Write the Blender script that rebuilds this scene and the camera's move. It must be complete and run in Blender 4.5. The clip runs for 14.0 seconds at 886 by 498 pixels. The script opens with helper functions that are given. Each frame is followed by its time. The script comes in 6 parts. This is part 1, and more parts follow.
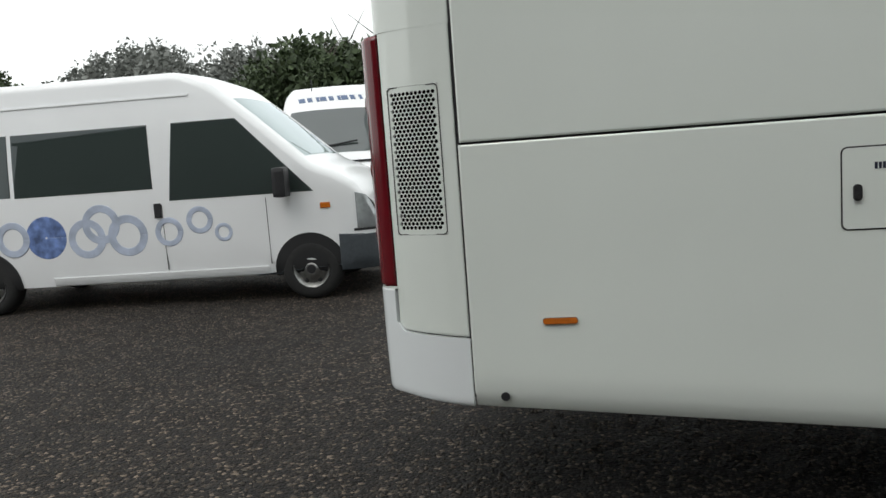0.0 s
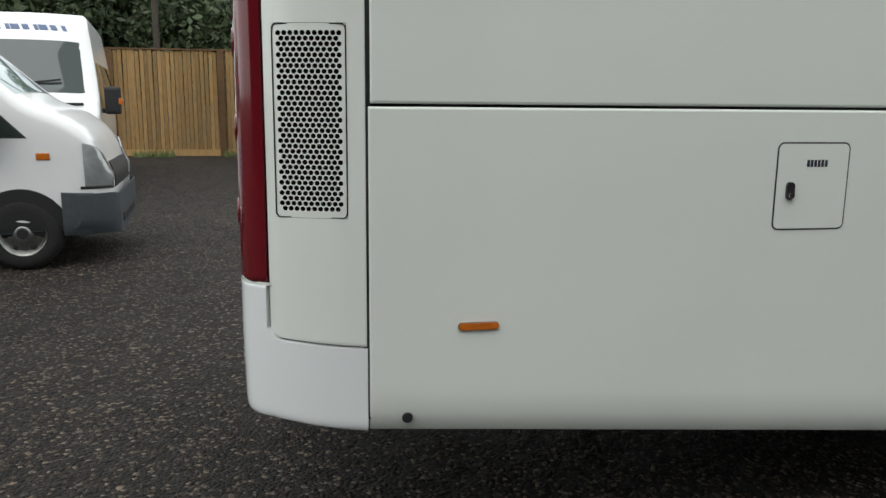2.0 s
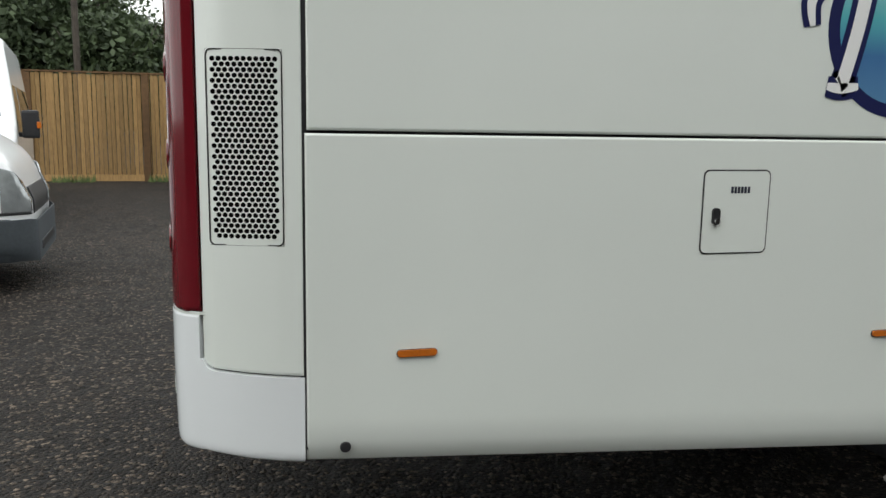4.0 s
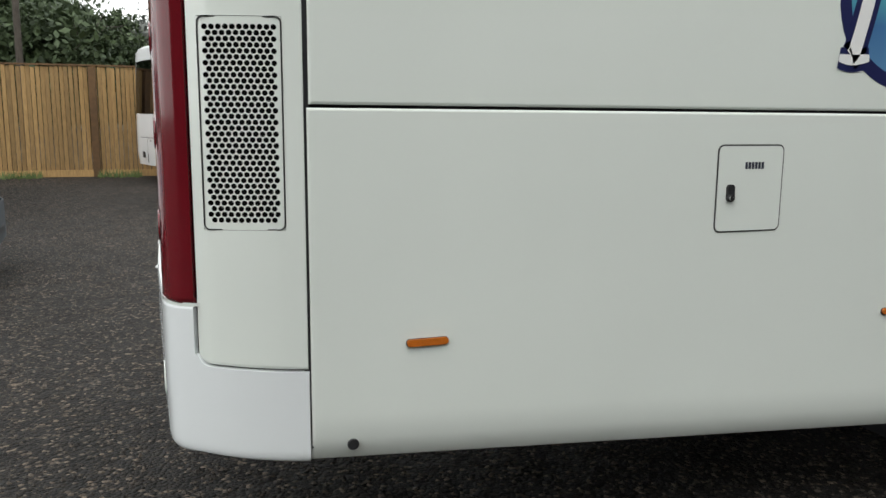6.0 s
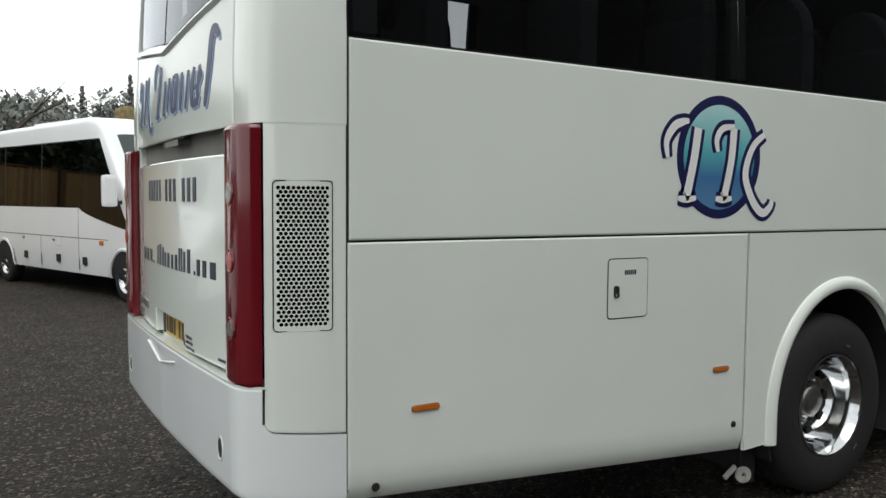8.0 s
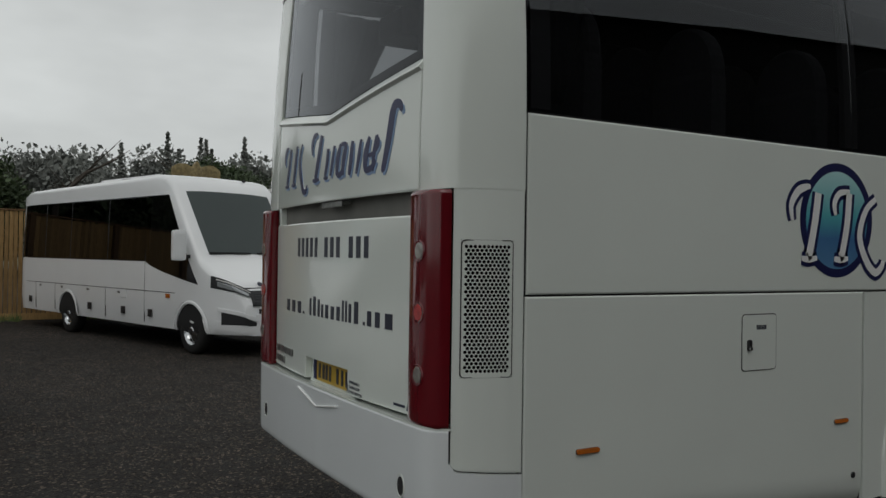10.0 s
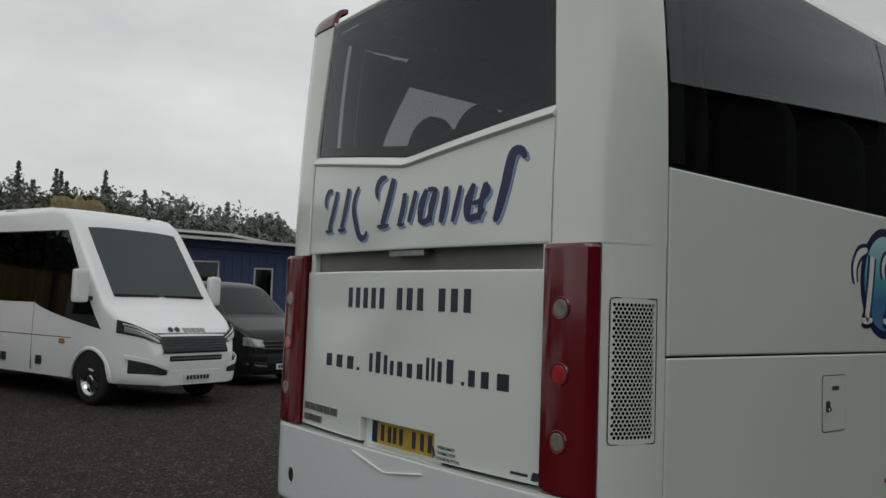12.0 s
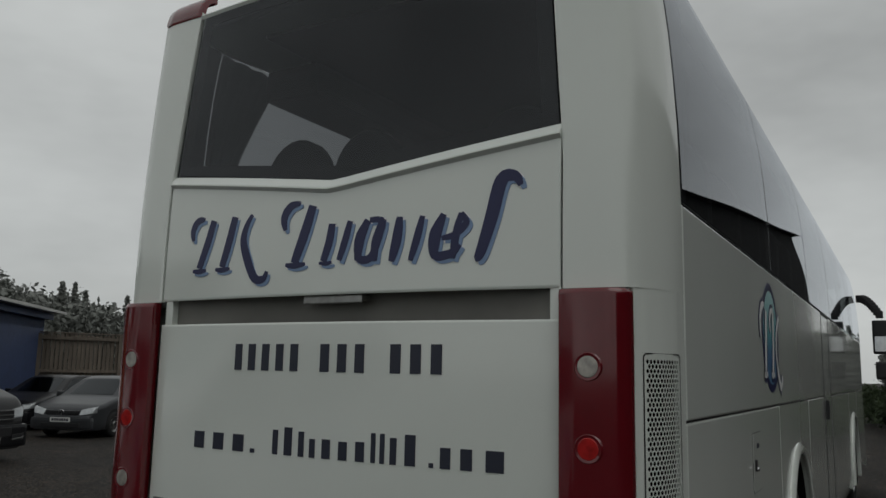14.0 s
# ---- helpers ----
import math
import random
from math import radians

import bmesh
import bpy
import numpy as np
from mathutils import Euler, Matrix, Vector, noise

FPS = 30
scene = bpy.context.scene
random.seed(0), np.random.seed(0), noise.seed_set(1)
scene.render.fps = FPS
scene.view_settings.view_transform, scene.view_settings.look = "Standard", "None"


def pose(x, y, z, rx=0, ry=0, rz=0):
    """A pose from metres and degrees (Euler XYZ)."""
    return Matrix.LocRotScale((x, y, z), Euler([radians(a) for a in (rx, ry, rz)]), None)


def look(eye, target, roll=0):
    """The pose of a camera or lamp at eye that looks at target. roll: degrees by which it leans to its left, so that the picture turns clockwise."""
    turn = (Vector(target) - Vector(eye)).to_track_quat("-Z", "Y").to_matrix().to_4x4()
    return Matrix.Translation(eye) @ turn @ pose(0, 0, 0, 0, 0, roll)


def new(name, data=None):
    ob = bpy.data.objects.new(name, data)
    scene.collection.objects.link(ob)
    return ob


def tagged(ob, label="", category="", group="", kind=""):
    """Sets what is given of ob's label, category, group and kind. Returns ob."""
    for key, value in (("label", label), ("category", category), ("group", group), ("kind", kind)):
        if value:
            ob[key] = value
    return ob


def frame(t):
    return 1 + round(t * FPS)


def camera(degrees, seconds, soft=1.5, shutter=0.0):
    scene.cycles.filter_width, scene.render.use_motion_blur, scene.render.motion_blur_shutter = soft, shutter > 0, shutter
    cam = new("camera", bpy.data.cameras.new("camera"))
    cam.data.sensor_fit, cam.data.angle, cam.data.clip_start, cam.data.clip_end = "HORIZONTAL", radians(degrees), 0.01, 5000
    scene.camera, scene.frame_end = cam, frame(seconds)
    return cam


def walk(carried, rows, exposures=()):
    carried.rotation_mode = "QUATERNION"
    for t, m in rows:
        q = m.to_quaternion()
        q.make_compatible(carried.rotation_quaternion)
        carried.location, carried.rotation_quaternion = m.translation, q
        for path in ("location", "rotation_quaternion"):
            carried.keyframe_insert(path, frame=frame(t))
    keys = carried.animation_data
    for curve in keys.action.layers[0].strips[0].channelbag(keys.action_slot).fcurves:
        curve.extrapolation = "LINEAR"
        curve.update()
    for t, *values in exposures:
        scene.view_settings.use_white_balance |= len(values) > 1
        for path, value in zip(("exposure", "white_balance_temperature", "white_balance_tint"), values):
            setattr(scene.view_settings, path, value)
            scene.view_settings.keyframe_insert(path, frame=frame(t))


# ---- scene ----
cam = camera(57.8, 14.0)
PATH = [
    (0, (0.534, -2.896, 1.551), (0.124, -0.955, 1.297), -4.3),
    (0.5, (0.227, -2.641, 1.529), (-0.107, -0.695, 1.213), -2.5),
    (1, (-0.032, -2.414, 1.548), (0.013, -0.438, 1.238), -1.2),
    (1.5, (-0.196, -2.244, 1.562), (0.14, -0.294, 1.274), 0.2),
    (1.6, (-0.167, -2.28, 1.574), (0.13, -0.325, 1.276), -0.1),
    (1.8, (-0.155, -2.334, 1.563), (0.155, -0.396, 1.175), 0.4),
    (2, (-0.18, -2.326, 1.58), (0.158, -0.391, 1.206), 0.6),
    (2.5, (-0.18, -2.321, 1.579), (0.204, -0.392, 1.216), 0.8),
    (3, (-0.19, -2.327, 1.583), (0.207, -0.396, 1.242), 0.8),
    (3.5, (-0.199, -2.332, 1.584), (0.253, -0.412, 1.252), 1.0),
    (4, (-0.202, -2.322, 1.584), (0.307, -0.413, 1.274), 1.0),
    (4.2, (-0.202, -2.324, 1.578), (0.341, -0.422, 1.278), 1.3),
    (6.3, (-0.379, -2.133, 1.528), (0.278, -0.275, 1.186), 0.0),
    (6.5, (-0.428, -2.152, 1.562), (0.311, -0.34, 1.148), -0.1),
    (7, (-0.63, -2.348, 1.584), (0.293, -0.636, 1.12), 0.1),
    (7.5, (-0.896, -2.608, 1.699), (0.148, -0.924, 1.423), 1.0),
    (8, (-1.235, -2.731, 1.711), (-0.202, -1.023, 1.589), 0.4),
    (8.5, (-1.454, -2.869, 1.786), (-0.471, -1.13, 1.872), -0.8),
    (9, (-1.532, -2.961, 1.776), (-0.545, -1.227, 1.917), 0.2),
    (9.2, (-1.583, -2.932, 1.713), (-0.676, -1.15, 1.739), -0.0),
    (11.3, (-2.497, -2.214, 1.732), (-1.266, -0.638, 1.764), 2.2),
    (11.5, (-2.56, -2.151, 1.743), (-1.304, -0.594, 1.759), 2.4),
    (12, (-2.683, -1.87, 1.726), (-1.415, -0.329, 1.865), 2.1),
    (12.5, (-2.708, -1.517, 1.779), (-1.223, -0.206, 2.058), 3.0),
    (13, (-2.812, -1.212, 1.817), (-1.23, -0.045, 2.181), 3.1),
    (13.5, (-2.822, -0.877, 1.856), (-1.303, 0.376, 2.206), 2.8),
    (14, (-2.8, -0.653, 1.708), (-1.086, 0.334, 2.009), 1.2),
]
EXPOSURE = [(0, 0.8), (0.5, 0.8), (3, 1.05), (4, 1.1), (6.5, 1.3), (7.5, 1.4), (8, 0.9), (8.5, 0.2), (9, -0.5), (11.5, -0.1), (12.0, -0.2), (12.5, -0.55), (13.5, -0.95), (14, -0.62)]
walk(cam, [(t, look(eye, target, roll)) for t, eye, target, roll in PATH], EXPOSURE)

# ---- world and light ----
world = bpy.data.worlds.new("overcast_sky")
scene.world = world
world.use_nodes = True
wn, wl = world.node_tree.nodes, world.node_tree.links
wn.clear()
w_out = wn.new("ShaderNodeOutputWorld")
w_bg = wn.new("ShaderNodeBackground")
w_co = wn.new("ShaderNodeTexCoord")
w_sky = wn.new("ShaderNodeTexSky")
w_sky.sky_type = "NISHITA"
w_sky.sun_disc = False
w_sky.sun_elevation, w_sky.sun_rotation = radians(50), radians(200)
w_map = wn.new("ShaderNodeMapping")
w_map.inputs["Scale"].default_value = (1.0, 1.0, 2.6)
w_noise = wn.new("ShaderNodeTexNoise")
w_noise.inputs["Scale"].default_value = 1.7
w_noise.inputs["Detail"].default_value = 5
w_noise.inputs["Roughness"].default_value = 0.55
w_cl = wn.new("ShaderNodeMapRange")
w_cl.inputs["From Min"].default_value, w_cl.inputs["From Max"].default_value = 0.3, 0.7
w_cl.inputs["To Min"].default_value, w_cl.inputs["To Max"].default_value = 0.74, 1.2
w_sep = wn.new("ShaderNodeSeparateXYZ")
w_up = wn.new("ShaderNodeMapRange")
w_up.inputs["From Min"].default_value, w_up.inputs["From Max"].default_value = 0.0, 0.9
w_up.inputs["To Min"].default_value, w_up.inputs["To Max"].default_value = 0.98, 1.02
w_mul = wn.new("ShaderNodeMath")
w_mul.operation = "MULTIPLY"
w_grey = wn.new("ShaderNodeMix")
w_grey.data_type = "RGBA"
w_grey.blend_type = "MULTIPLY"
w_grey.inputs["Factor"].default_value = 1.0
w_grey.inputs["A"].default_value = (0.965, 1.0, 0.985, 1)
w_dim = wn.new("ShaderNodeMix")
w_dim.data_type = "RGBA"
w_dim.blend_type = "MULTIPLY"
w_dim.inputs["Factor"].default_value = 1.0
w_dim.inputs["B"].default_value = (0.08, 0.08, 0.08, 1)
w_mix = wn.new("ShaderNodeMix")
w_mix.data_type = "RGBA"
w_mix.inputs["Factor"].default_value = 0.93
wl.new(w_co.outputs["Generated"], w_map.inputs["Vector"])
wl.new(w_map.outputs["Vector"], w_noise.inputs["Vector"])
wl.new(w_noise.outputs["Fac"], w_cl.inputs["Value"])
wl.new(w_co.outputs["Generated"], w_sep.inputs["Vector"])
wl.new(w_sep.outputs["Z"], w_up.inputs["Value"])
wl.new(w_cl.outputs["Result"], w_mul.inputs[0])
wl.new(w_up.outputs["Result"], w_mul.inputs[1])
wl.new(w_mul.outputs["Value"], w_grey.inputs["B"])
wl.new(w_sky.outputs["Color"], w_dim.inputs["A"])
wl.new(w_dim.outputs["Result"], w_mix.inputs["A"])
wl.new(w_grey.outputs["Result"], w_mix.inputs["B"])
wl.new(w_mix.outputs["Result"], w_bg.inputs["Color"])
w_bg.inputs["Strength"].default_value = 0.75
wl.new(w_bg.outputs["Background"], w_out.inputs["Surface"])

sun = new("sun", bpy.data.lights.new("sun", "SUN"))
sun.data.energy, sun.data.angle, sun.data.color = 0.5, radians(40), (1.0, 0.97, 0.93)
sun.matrix_world = look((-10, -17, 30), (0, 0, 0))


# ---- materials ----
def mat(name, base, rough=0.5, metal=0.0, grain=None, stain=None, bump=None, coat=0.0, spec=0.5, per_object=0.0):
    """grain, stain: (scale, amount); bump: (scale, strength, distance)."""
    m = bpy.data.materials.new(name)
    m.use_nodes = True
    n, l = m.node_tree.nodes, m.node_tree.links
    b = n["Principled BSDF"]
    b.inputs["Base Color"].default_value = (*base, 1)
    b.inputs["Roughness"].default_value = rough
    b.inputs["Metallic"].default_value = metal
    b.inputs["Specular IOR Level"].default_value = spec
    b.inputs["Coat Weight"].default_value = coat
    b.inputs["Coat Roughness"].default_value = 0.06
    co = n.new("ShaderNodeTexCoord")
    where = co.outputs["Object"]
    if per_object:
        geo = n.new("ShaderNodeNewGeometry")
        stretch = n.new("ShaderNodeMapping")
        stretch.inputs["Scale"].default_value = (1.0, 1.0, 0.14)
        l.new(geo.outputs["Position"], stretch.inputs["Vector"])
        where = stretch.outputs["Vector"]
    src = None
    for layer in (grain, stain):
        if not layer:
            continue
        tex = n.new("ShaderNodeTexNoise")
        tex.inputs["Scale"].default_value = layer[0]
        tex.inputs["Detail"].default_value = 6
        l.new(where, tex.inputs["Vector"])
        rng = n.new("ShaderNodeMapRange")
        rng.inputs["From Min"].default_value, rng.inputs["From Max"].default_value = 0.3, 0.7
        rng.inputs["To Min"].default_value, rng.inputs["To Max"].default_value = 1 - layer[1], 1 + layer[1]
        l.new(tex.outputs["Fac"], rng.inputs["Value"])
        mul = n.new("ShaderNodeMix")
        mul.data_type, mul.blend_type = "RGBA", "MULTIPLY"
        mul.inputs["Factor"].default_value = 1.0
        if src is None:
            mul.inputs["A"].default_value = (*base, 1)
        else:
            l.new(src, mul.inputs["A"])
        l.new(rng.outputs["Result"], mul.inputs["B"])
        src = mul.outputs["Result"]
    if per_object:
        info = n.new("ShaderNodeObjectInfo")
        rng = n.new("ShaderNodeMapRange")
        rng.inputs["To Min"].default_value, rng.inputs["To Max"].default_value = 1 - per_object, 1 + per_object
        l.new(info.outputs["Random"], rng.inputs["Value"])
        mul = n.new("ShaderNodeMix")
        mul.data_type, mul.blend_type = "RGBA", "MULTIPLY"
        mul.inputs["Factor"].default_value = 1.0
        mul.inputs["A"].default_value = (*base, 1)
        if src is not None:
            l.new(src, mul.inputs["A"])
        l.new(rng.outputs["Result"], mul.inputs["B"])
        src = mul.outputs["Result"]
    if src is not None:
        l.new(src, b.inputs["Base Color"])
    if bump:
        tex = n.new("ShaderNodeTexNoise")
        tex.inputs["Scale"].default_value = bump[0]
        tex.inputs["Detail"].default_value = 8
        l.new(where, tex.inputs["Vector"])
        bp = n.new("ShaderNodeBump")
        bp.inputs["Strength"].default_value, bp.inputs["Distance"].default_value = bump[1], bump[2]
        l.new(tex.outputs["Fac"], bp.inputs["Height"])
        l.new(bp.outputs["Normal"], b.inputs["Normal"])
    return m


def glass_mat(name, tint, rough=0.0):
    """Tinted pane: dark see-through film under a glossy face."""
    m = bpy.data.materials.new(name)
    m.use_nodes = True
    n, l = m.node_tree.nodes, m.node_tree.links
    n.clear()
    out = n.new("ShaderNodeOutputMaterial")
    tr = n.new("ShaderNodeBsdfTransparent")
    tr.inputs["Color"].default_value = (*tint, 1)
    gl = n.new("ShaderNodeBsdfGlossy")
    gl.inputs["Roughness"].default_value = rough
    gl.inputs["Color"].default_value = (0.92, 0.95, 1.0, 1)
    lw = n.new("ShaderNodeLayerWeight")
    lw.inputs["Blend"].default_value = 0.5
    rise = n.new("ShaderNodeMath")
    rise.operation = "POWER"
    rise.inputs[1].default_value = 5.0
    gain = n.new("ShaderNodeMath")
    gain.operation = "MULTIPLY_ADD"
    gain.inputs[1].default_value, gain.inputs[2].default_value = 0.953, 0.047
    l.new(lw.outputs["Facing"], rise.inputs[0])
    l.new(rise.outputs["Value"], gain.inputs[0])
    mx = n.new("ShaderNodeMixShader")
    l.new(gain.outputs["Value"], mx.inputs["Fac"])
    l.new(tr.outputs["BSDF"], mx.inputs[1])
    l.new(gl.outputs["BSDF"], mx.inputs[2])
    l.new(mx.outputs["Shader"], out.inputs["Surface"])
    return m


def ground_mat():
    """Dark road-planing gravel: grit, single pale chips, damp patches, worn wheel lanes."""
    m = bpy.data.materials.new("dark_gravel")
    m.use_nodes = True
    n, l = m.node_tree.nodes, m.node_tree.links
    b = n["Principled BSDF"]
    co = n.new("ShaderNodeTexCoord")

    def noise_tex(scale, detail=6):
        t = n.new("ShaderNodeTexNoise")
        t.inputs["Scale"].default_value, t.inputs["Detail"].default_value = scale, detail
        l.new(co.outputs["Object"], t.inputs["Vector"])
        return t.outputs["Fac"]

    def ramp(src, stops):
        r = n.new("ShaderNodeValToRGB")
        r.color_ramp.elements[0].position, r.color_ramp.elements[0].color = stops[0][0], (*stops[0][1], 1)
        r.color_ramp.elements[1].position, r.color_ramp.elements[1].color = stops[-1][0], (*stops[-1][1], 1)
        for p, c in stops[1:-1]:
            r.color_ramp.elements.new(p).color = (*c, 1)
        l.new(src, r.inputs["Fac"])
        return r.outputs["Color"]

    vo = n.new("ShaderNodeTexVoronoi")
    vo.inputs["Scale"].default_value = 52
    l.new(co.outputs["Object"], vo.inputs["Vector"])
    sep = n.new("ShaderNodeSeparateColor")
    l.new(vo.outputs["Color"], sep.inputs["Color"])
    chips = ramp(sep.outputs["Red"], [(0.0, (0.0035, 0.0029, 0.0024)), (0.55, (0.0090, 0.0069, 0.0054)), (0.88, (0.028, 0.0215, 0.0165)), (0.99, (0.19, 0.15, 0.115))])
    big = ramp(noise_tex(0.45, 4), [(0.35, (0.72, 0.72, 0.72)), (0.65, (1.25, 1.22, 1.18))])
    fine = ramp(noise_tex(160, 3), [(0.3, (0.7, 0.7, 0.7)), (0.7, (1.3, 1.3, 1.3))])
    m1 = n.new("ShaderNodeMix")
    m1.data_type, m1.blend_type = "RGBA", "MULTIPLY"
    m1.inputs["Factor"].default_value = 1
    l.new(chips, m1.inputs["A"])
    l.new(big, m1.inputs["B"])
    m2 = n.new("ShaderNodeMix")
    m2.data_type, m2.blend_type = "RGBA", "MULTIPLY"
    m2.inputs["Factor"].default_value = 1
    l.new(m1.outputs["Result"], m2.inputs["A"])
    l.new(fine, m2.inputs["B"])
    l.new(m2.outputs["Result"], b.inputs["Base Color"])
    rr = n.new("ShaderNodeMapRange")
    rr.inputs["To Min"].default_value, rr.inputs["To Max"].default_value = 0.62, 0.95
    b.inputs["Specular IOR Level"].default_value = 0.36
    l.new(noise_tex(3.0, 5), rr.inputs["Value"])
    l.new(rr.outputs["Result"], b.inputs["Roughness"])
    b1 = n.new("ShaderNodeBump")
    b1.inputs["Strength"].default_value, b1.inputs["Distance"].default_value = 1.0, 0.02
    l.new(vo.outputs["Distance"], b1.inputs["Height"])
    b1.invert = True
    b2 = n.new("ShaderNodeBump")
    b2.inputs["Strength"].default_value, b2.inputs["Distance"].default_value = 0.6, 0.05
    l.new(noise_tex(9, 6), b2.inputs["Height"])
    l.new(b1.outputs["Normal"], b2.inputs["Normal"])
    l.new(b2.outputs["Normal"], b.inputs["Normal"])
    return m


M_PAINT = mat("white_coach_paint", (0.735, 0.775, 0.73), 0.16, coat=0.7, grain=(1.3, 0.02), stain=(0.35, 0.025))
M_VANWHITE = mat("white_van_paint", (0.80, 0.81, 0.82), 0.25, coat=0.5, stain=(0.9, 0.03))
M_VENTSHADE = mat("vent_shade_black", (0.004, 0.004, 0.004), 0.9, spec=0.05)
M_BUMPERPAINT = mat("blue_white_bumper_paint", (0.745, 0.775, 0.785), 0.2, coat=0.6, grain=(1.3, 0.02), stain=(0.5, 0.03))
M_LINER = mat("black_body_liner", (0.012, 0.012, 0.013), 0.8)
M_RUBBER = mat("tyre_rubber", (0.011, 0.011, 0.011), 0.75, grain=(30, 0.25), bump=(60, 0.2, 0.004))
M_BLACK = mat("black_plastic", (0.018, 0.018, 0.02), 0.45, grain=(40, 0.15))
M_BUMPER = mat("grey_bumper_plastic", (0.055, 0.065, 0.075), 0.55, grain=(35, 0.12))
M_RED = mat("dark_red_lens", (0.13, 0.005, 0.010), 0.12, coat=0.6, grain=(14, 0.06))
M_REDLAMP = mat("bright_red_lens", (0.42, 0.012, 0.012), 0.1, coat=0.6, grain=(30, 0.35))
M_AMBER = mat("amber_reflector", (0.50, 0.13, 0.012), 0.2, coat=0.4, grain=(60, 0.15))
M_CLEAR = mat("clear_lamp_lens", (0.30, 0.28, 0.25), 0.08, 0.3, coat=0.8, grain=(40, 0.3))
M_CHROME = mat("polished_alloy", (0.58, 0.59, 0.60), 0.10, 1.0, grain=(8, 0.08))
M_DULLMETAL = mat("dull_steel", (0.32, 0.32, 0.31), 0.4, 1.0, grain=(20, 0.2))
M_PALESTEEL = mat("pale_painted_steel", (0.42, 0.41, 0.38), 0.5, stain=(20, 0.2))
M_NAVY = mat("navy_vinyl", (0.011, 0.014, 0.075), 0.35)
M_INK = mat("charcoal_vinyl", (0.022, 0.026, 0.045), 0.4)
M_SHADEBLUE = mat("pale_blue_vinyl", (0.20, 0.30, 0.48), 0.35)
M_WHITEVINYL = mat("white_vinyl", (0.80, 0.80, 0.79), 0.35)
M_PLATE_Y = mat("yellow_plate", (0.46, 0.30, 0.03), 0.35, stain=(6, 0.12))
M_PLATE_W = mat("white_plate", (0.70, 0.70, 0.68), 0.35)
M_SEAT = mat("dark_seat_cloth", (0.012, 0.012, 0.015), 0.9, grain=(60, 0.3))
M_INTERIOR = mat("dark_interior_trim", (0.022, 0.022, 0.024), 0.8, grain=(10, 0.1))
M_CURTAIN = mat("pale_teal_curtain", (0.22, 0.30, 0.29), 0.9, grain=(12, 0.2))
M_REARGLASS = glass_mat("dark_rear_glass", (0.34, 0.35, 0.36))
M_GROOVESHADE = mat("grey_brown_recess_shade", (0.17, 0.165, 0.15), 0.6, stain=(3, 0.2))
M_GLASS = glass_mat("tinted_coach_glass", (0.46, 0.47, 0.48))
M_VANGLASS = glass_mat("tinted_van_glass", (0.22, 0.25, 0.24))
M_SCREEN = glass_mat("windscreen_glass", (0.55, 0.62, 0.60))
M_GRAVEL = ground_mat()
M_STONE = mat("loose_stone", (0.085, 0.078, 0.070), 0.7, per_object=0.1, grain=(9, 0.65))
M_FENCE = mat("treated_fence_board", (0.33, 0.205, 0.082), 0.8, grain=(42, 0.22), stain=(1.2, 0.12), bump=(40, 0.3, 0.004), per_object=0.24)
M_FENCEPOST = mat("treated_fence_post", (0.11, 0.058, 0.022), 0.8, grain=(9, 0.22), stain=(1.5, 0.15))
M_OLDFENCE = mat("weathered_fence_board", (0.15, 0.125, 0.10), 0.85, grain=(9, 0.2), stain=(1.1, 0.2), per_object=0.12)
M_BLUEWALL = mat("blue_painted_cladding", (0.036, 0.060, 0.145), 0.6, grain=(6, 0.1), stain=(0.8, 0.15))
M_BARN = mat("dark_timber_cladding", (0.02, 0.019, 0.018), 0.8, grain=(5, 0.3), stain=(0.4, 0.2))
M_ROOFEDGE = mat("pale_roof_sheet", (0.52, 0.52, 0.50), 0.5, stain=(0.9, 0.15))
M_DARKCAR = mat("dark_grey_car_paint", (0.010, 0.010, 0.012), 0.28, spec=0.35, stain=(2, 0.1))
M_GREYCAR = mat("grey_car_paint", (0.05, 0.053, 0.058), 0.3, 0.3, spec=0.4, stain=(2, 0.1))
M_BARK = mat("tree_bark", (0.06, 0.05, 0.04), 0.9, grain=(7, 0.3), bump=(18, 0.5, 0.02))
M_GILT = mat("weathered_gilt", (0.24, 0.185, 0.085), 0.5, 0.2, grain=(14, 0.35))
M_TEAL = bpy.data.materials.new("teal_disc_vinyl")
M_TEAL.use_nodes = True
tn, tl = M_TEAL.node_tree.nodes, M_TEAL.node_tree.links
t_co = tn.new("ShaderNodeTexCoord")
t_sep = tn.new("ShaderNodeSeparateXYZ")
t_rng = tn.new("ShaderNodeMapRange")
t_rng.inputs["From Min"].default_value, t_rng.inputs["From Max"].default_value = 1.66, 2.20
t_ramp = tn.new("ShaderNodeValToRGB")
t_ramp.color_ramp.elements[0].color = (0.10, 0.24, 0.42, 1)
t_ramp.color_ramp.elements[1].color = (0.46, 0.72, 0.72, 1)
t_ramp.color_ramp.elements.new(0.32).color = (0.055, 0.16, 0.34, 1)
t_ramp.color_ramp.elements.new(0.55).color = (0.10, 0.42, 0.46, 1)
tl.new(t_co.outputs["Object"], t_sep.inputs["Vector"])
tl.new(t_sep.outputs["Z"], t_rng.inputs["Value"])
tl.new(t_rng.outputs["Result"], t_ramp.inputs["Fac"])
tl.new(t_ramp.outputs["Color"], tn["Principled BSDF"].inputs["Base Color"])
tn["Principled BSDF"].inputs["Roughness"].default_value = 0.3


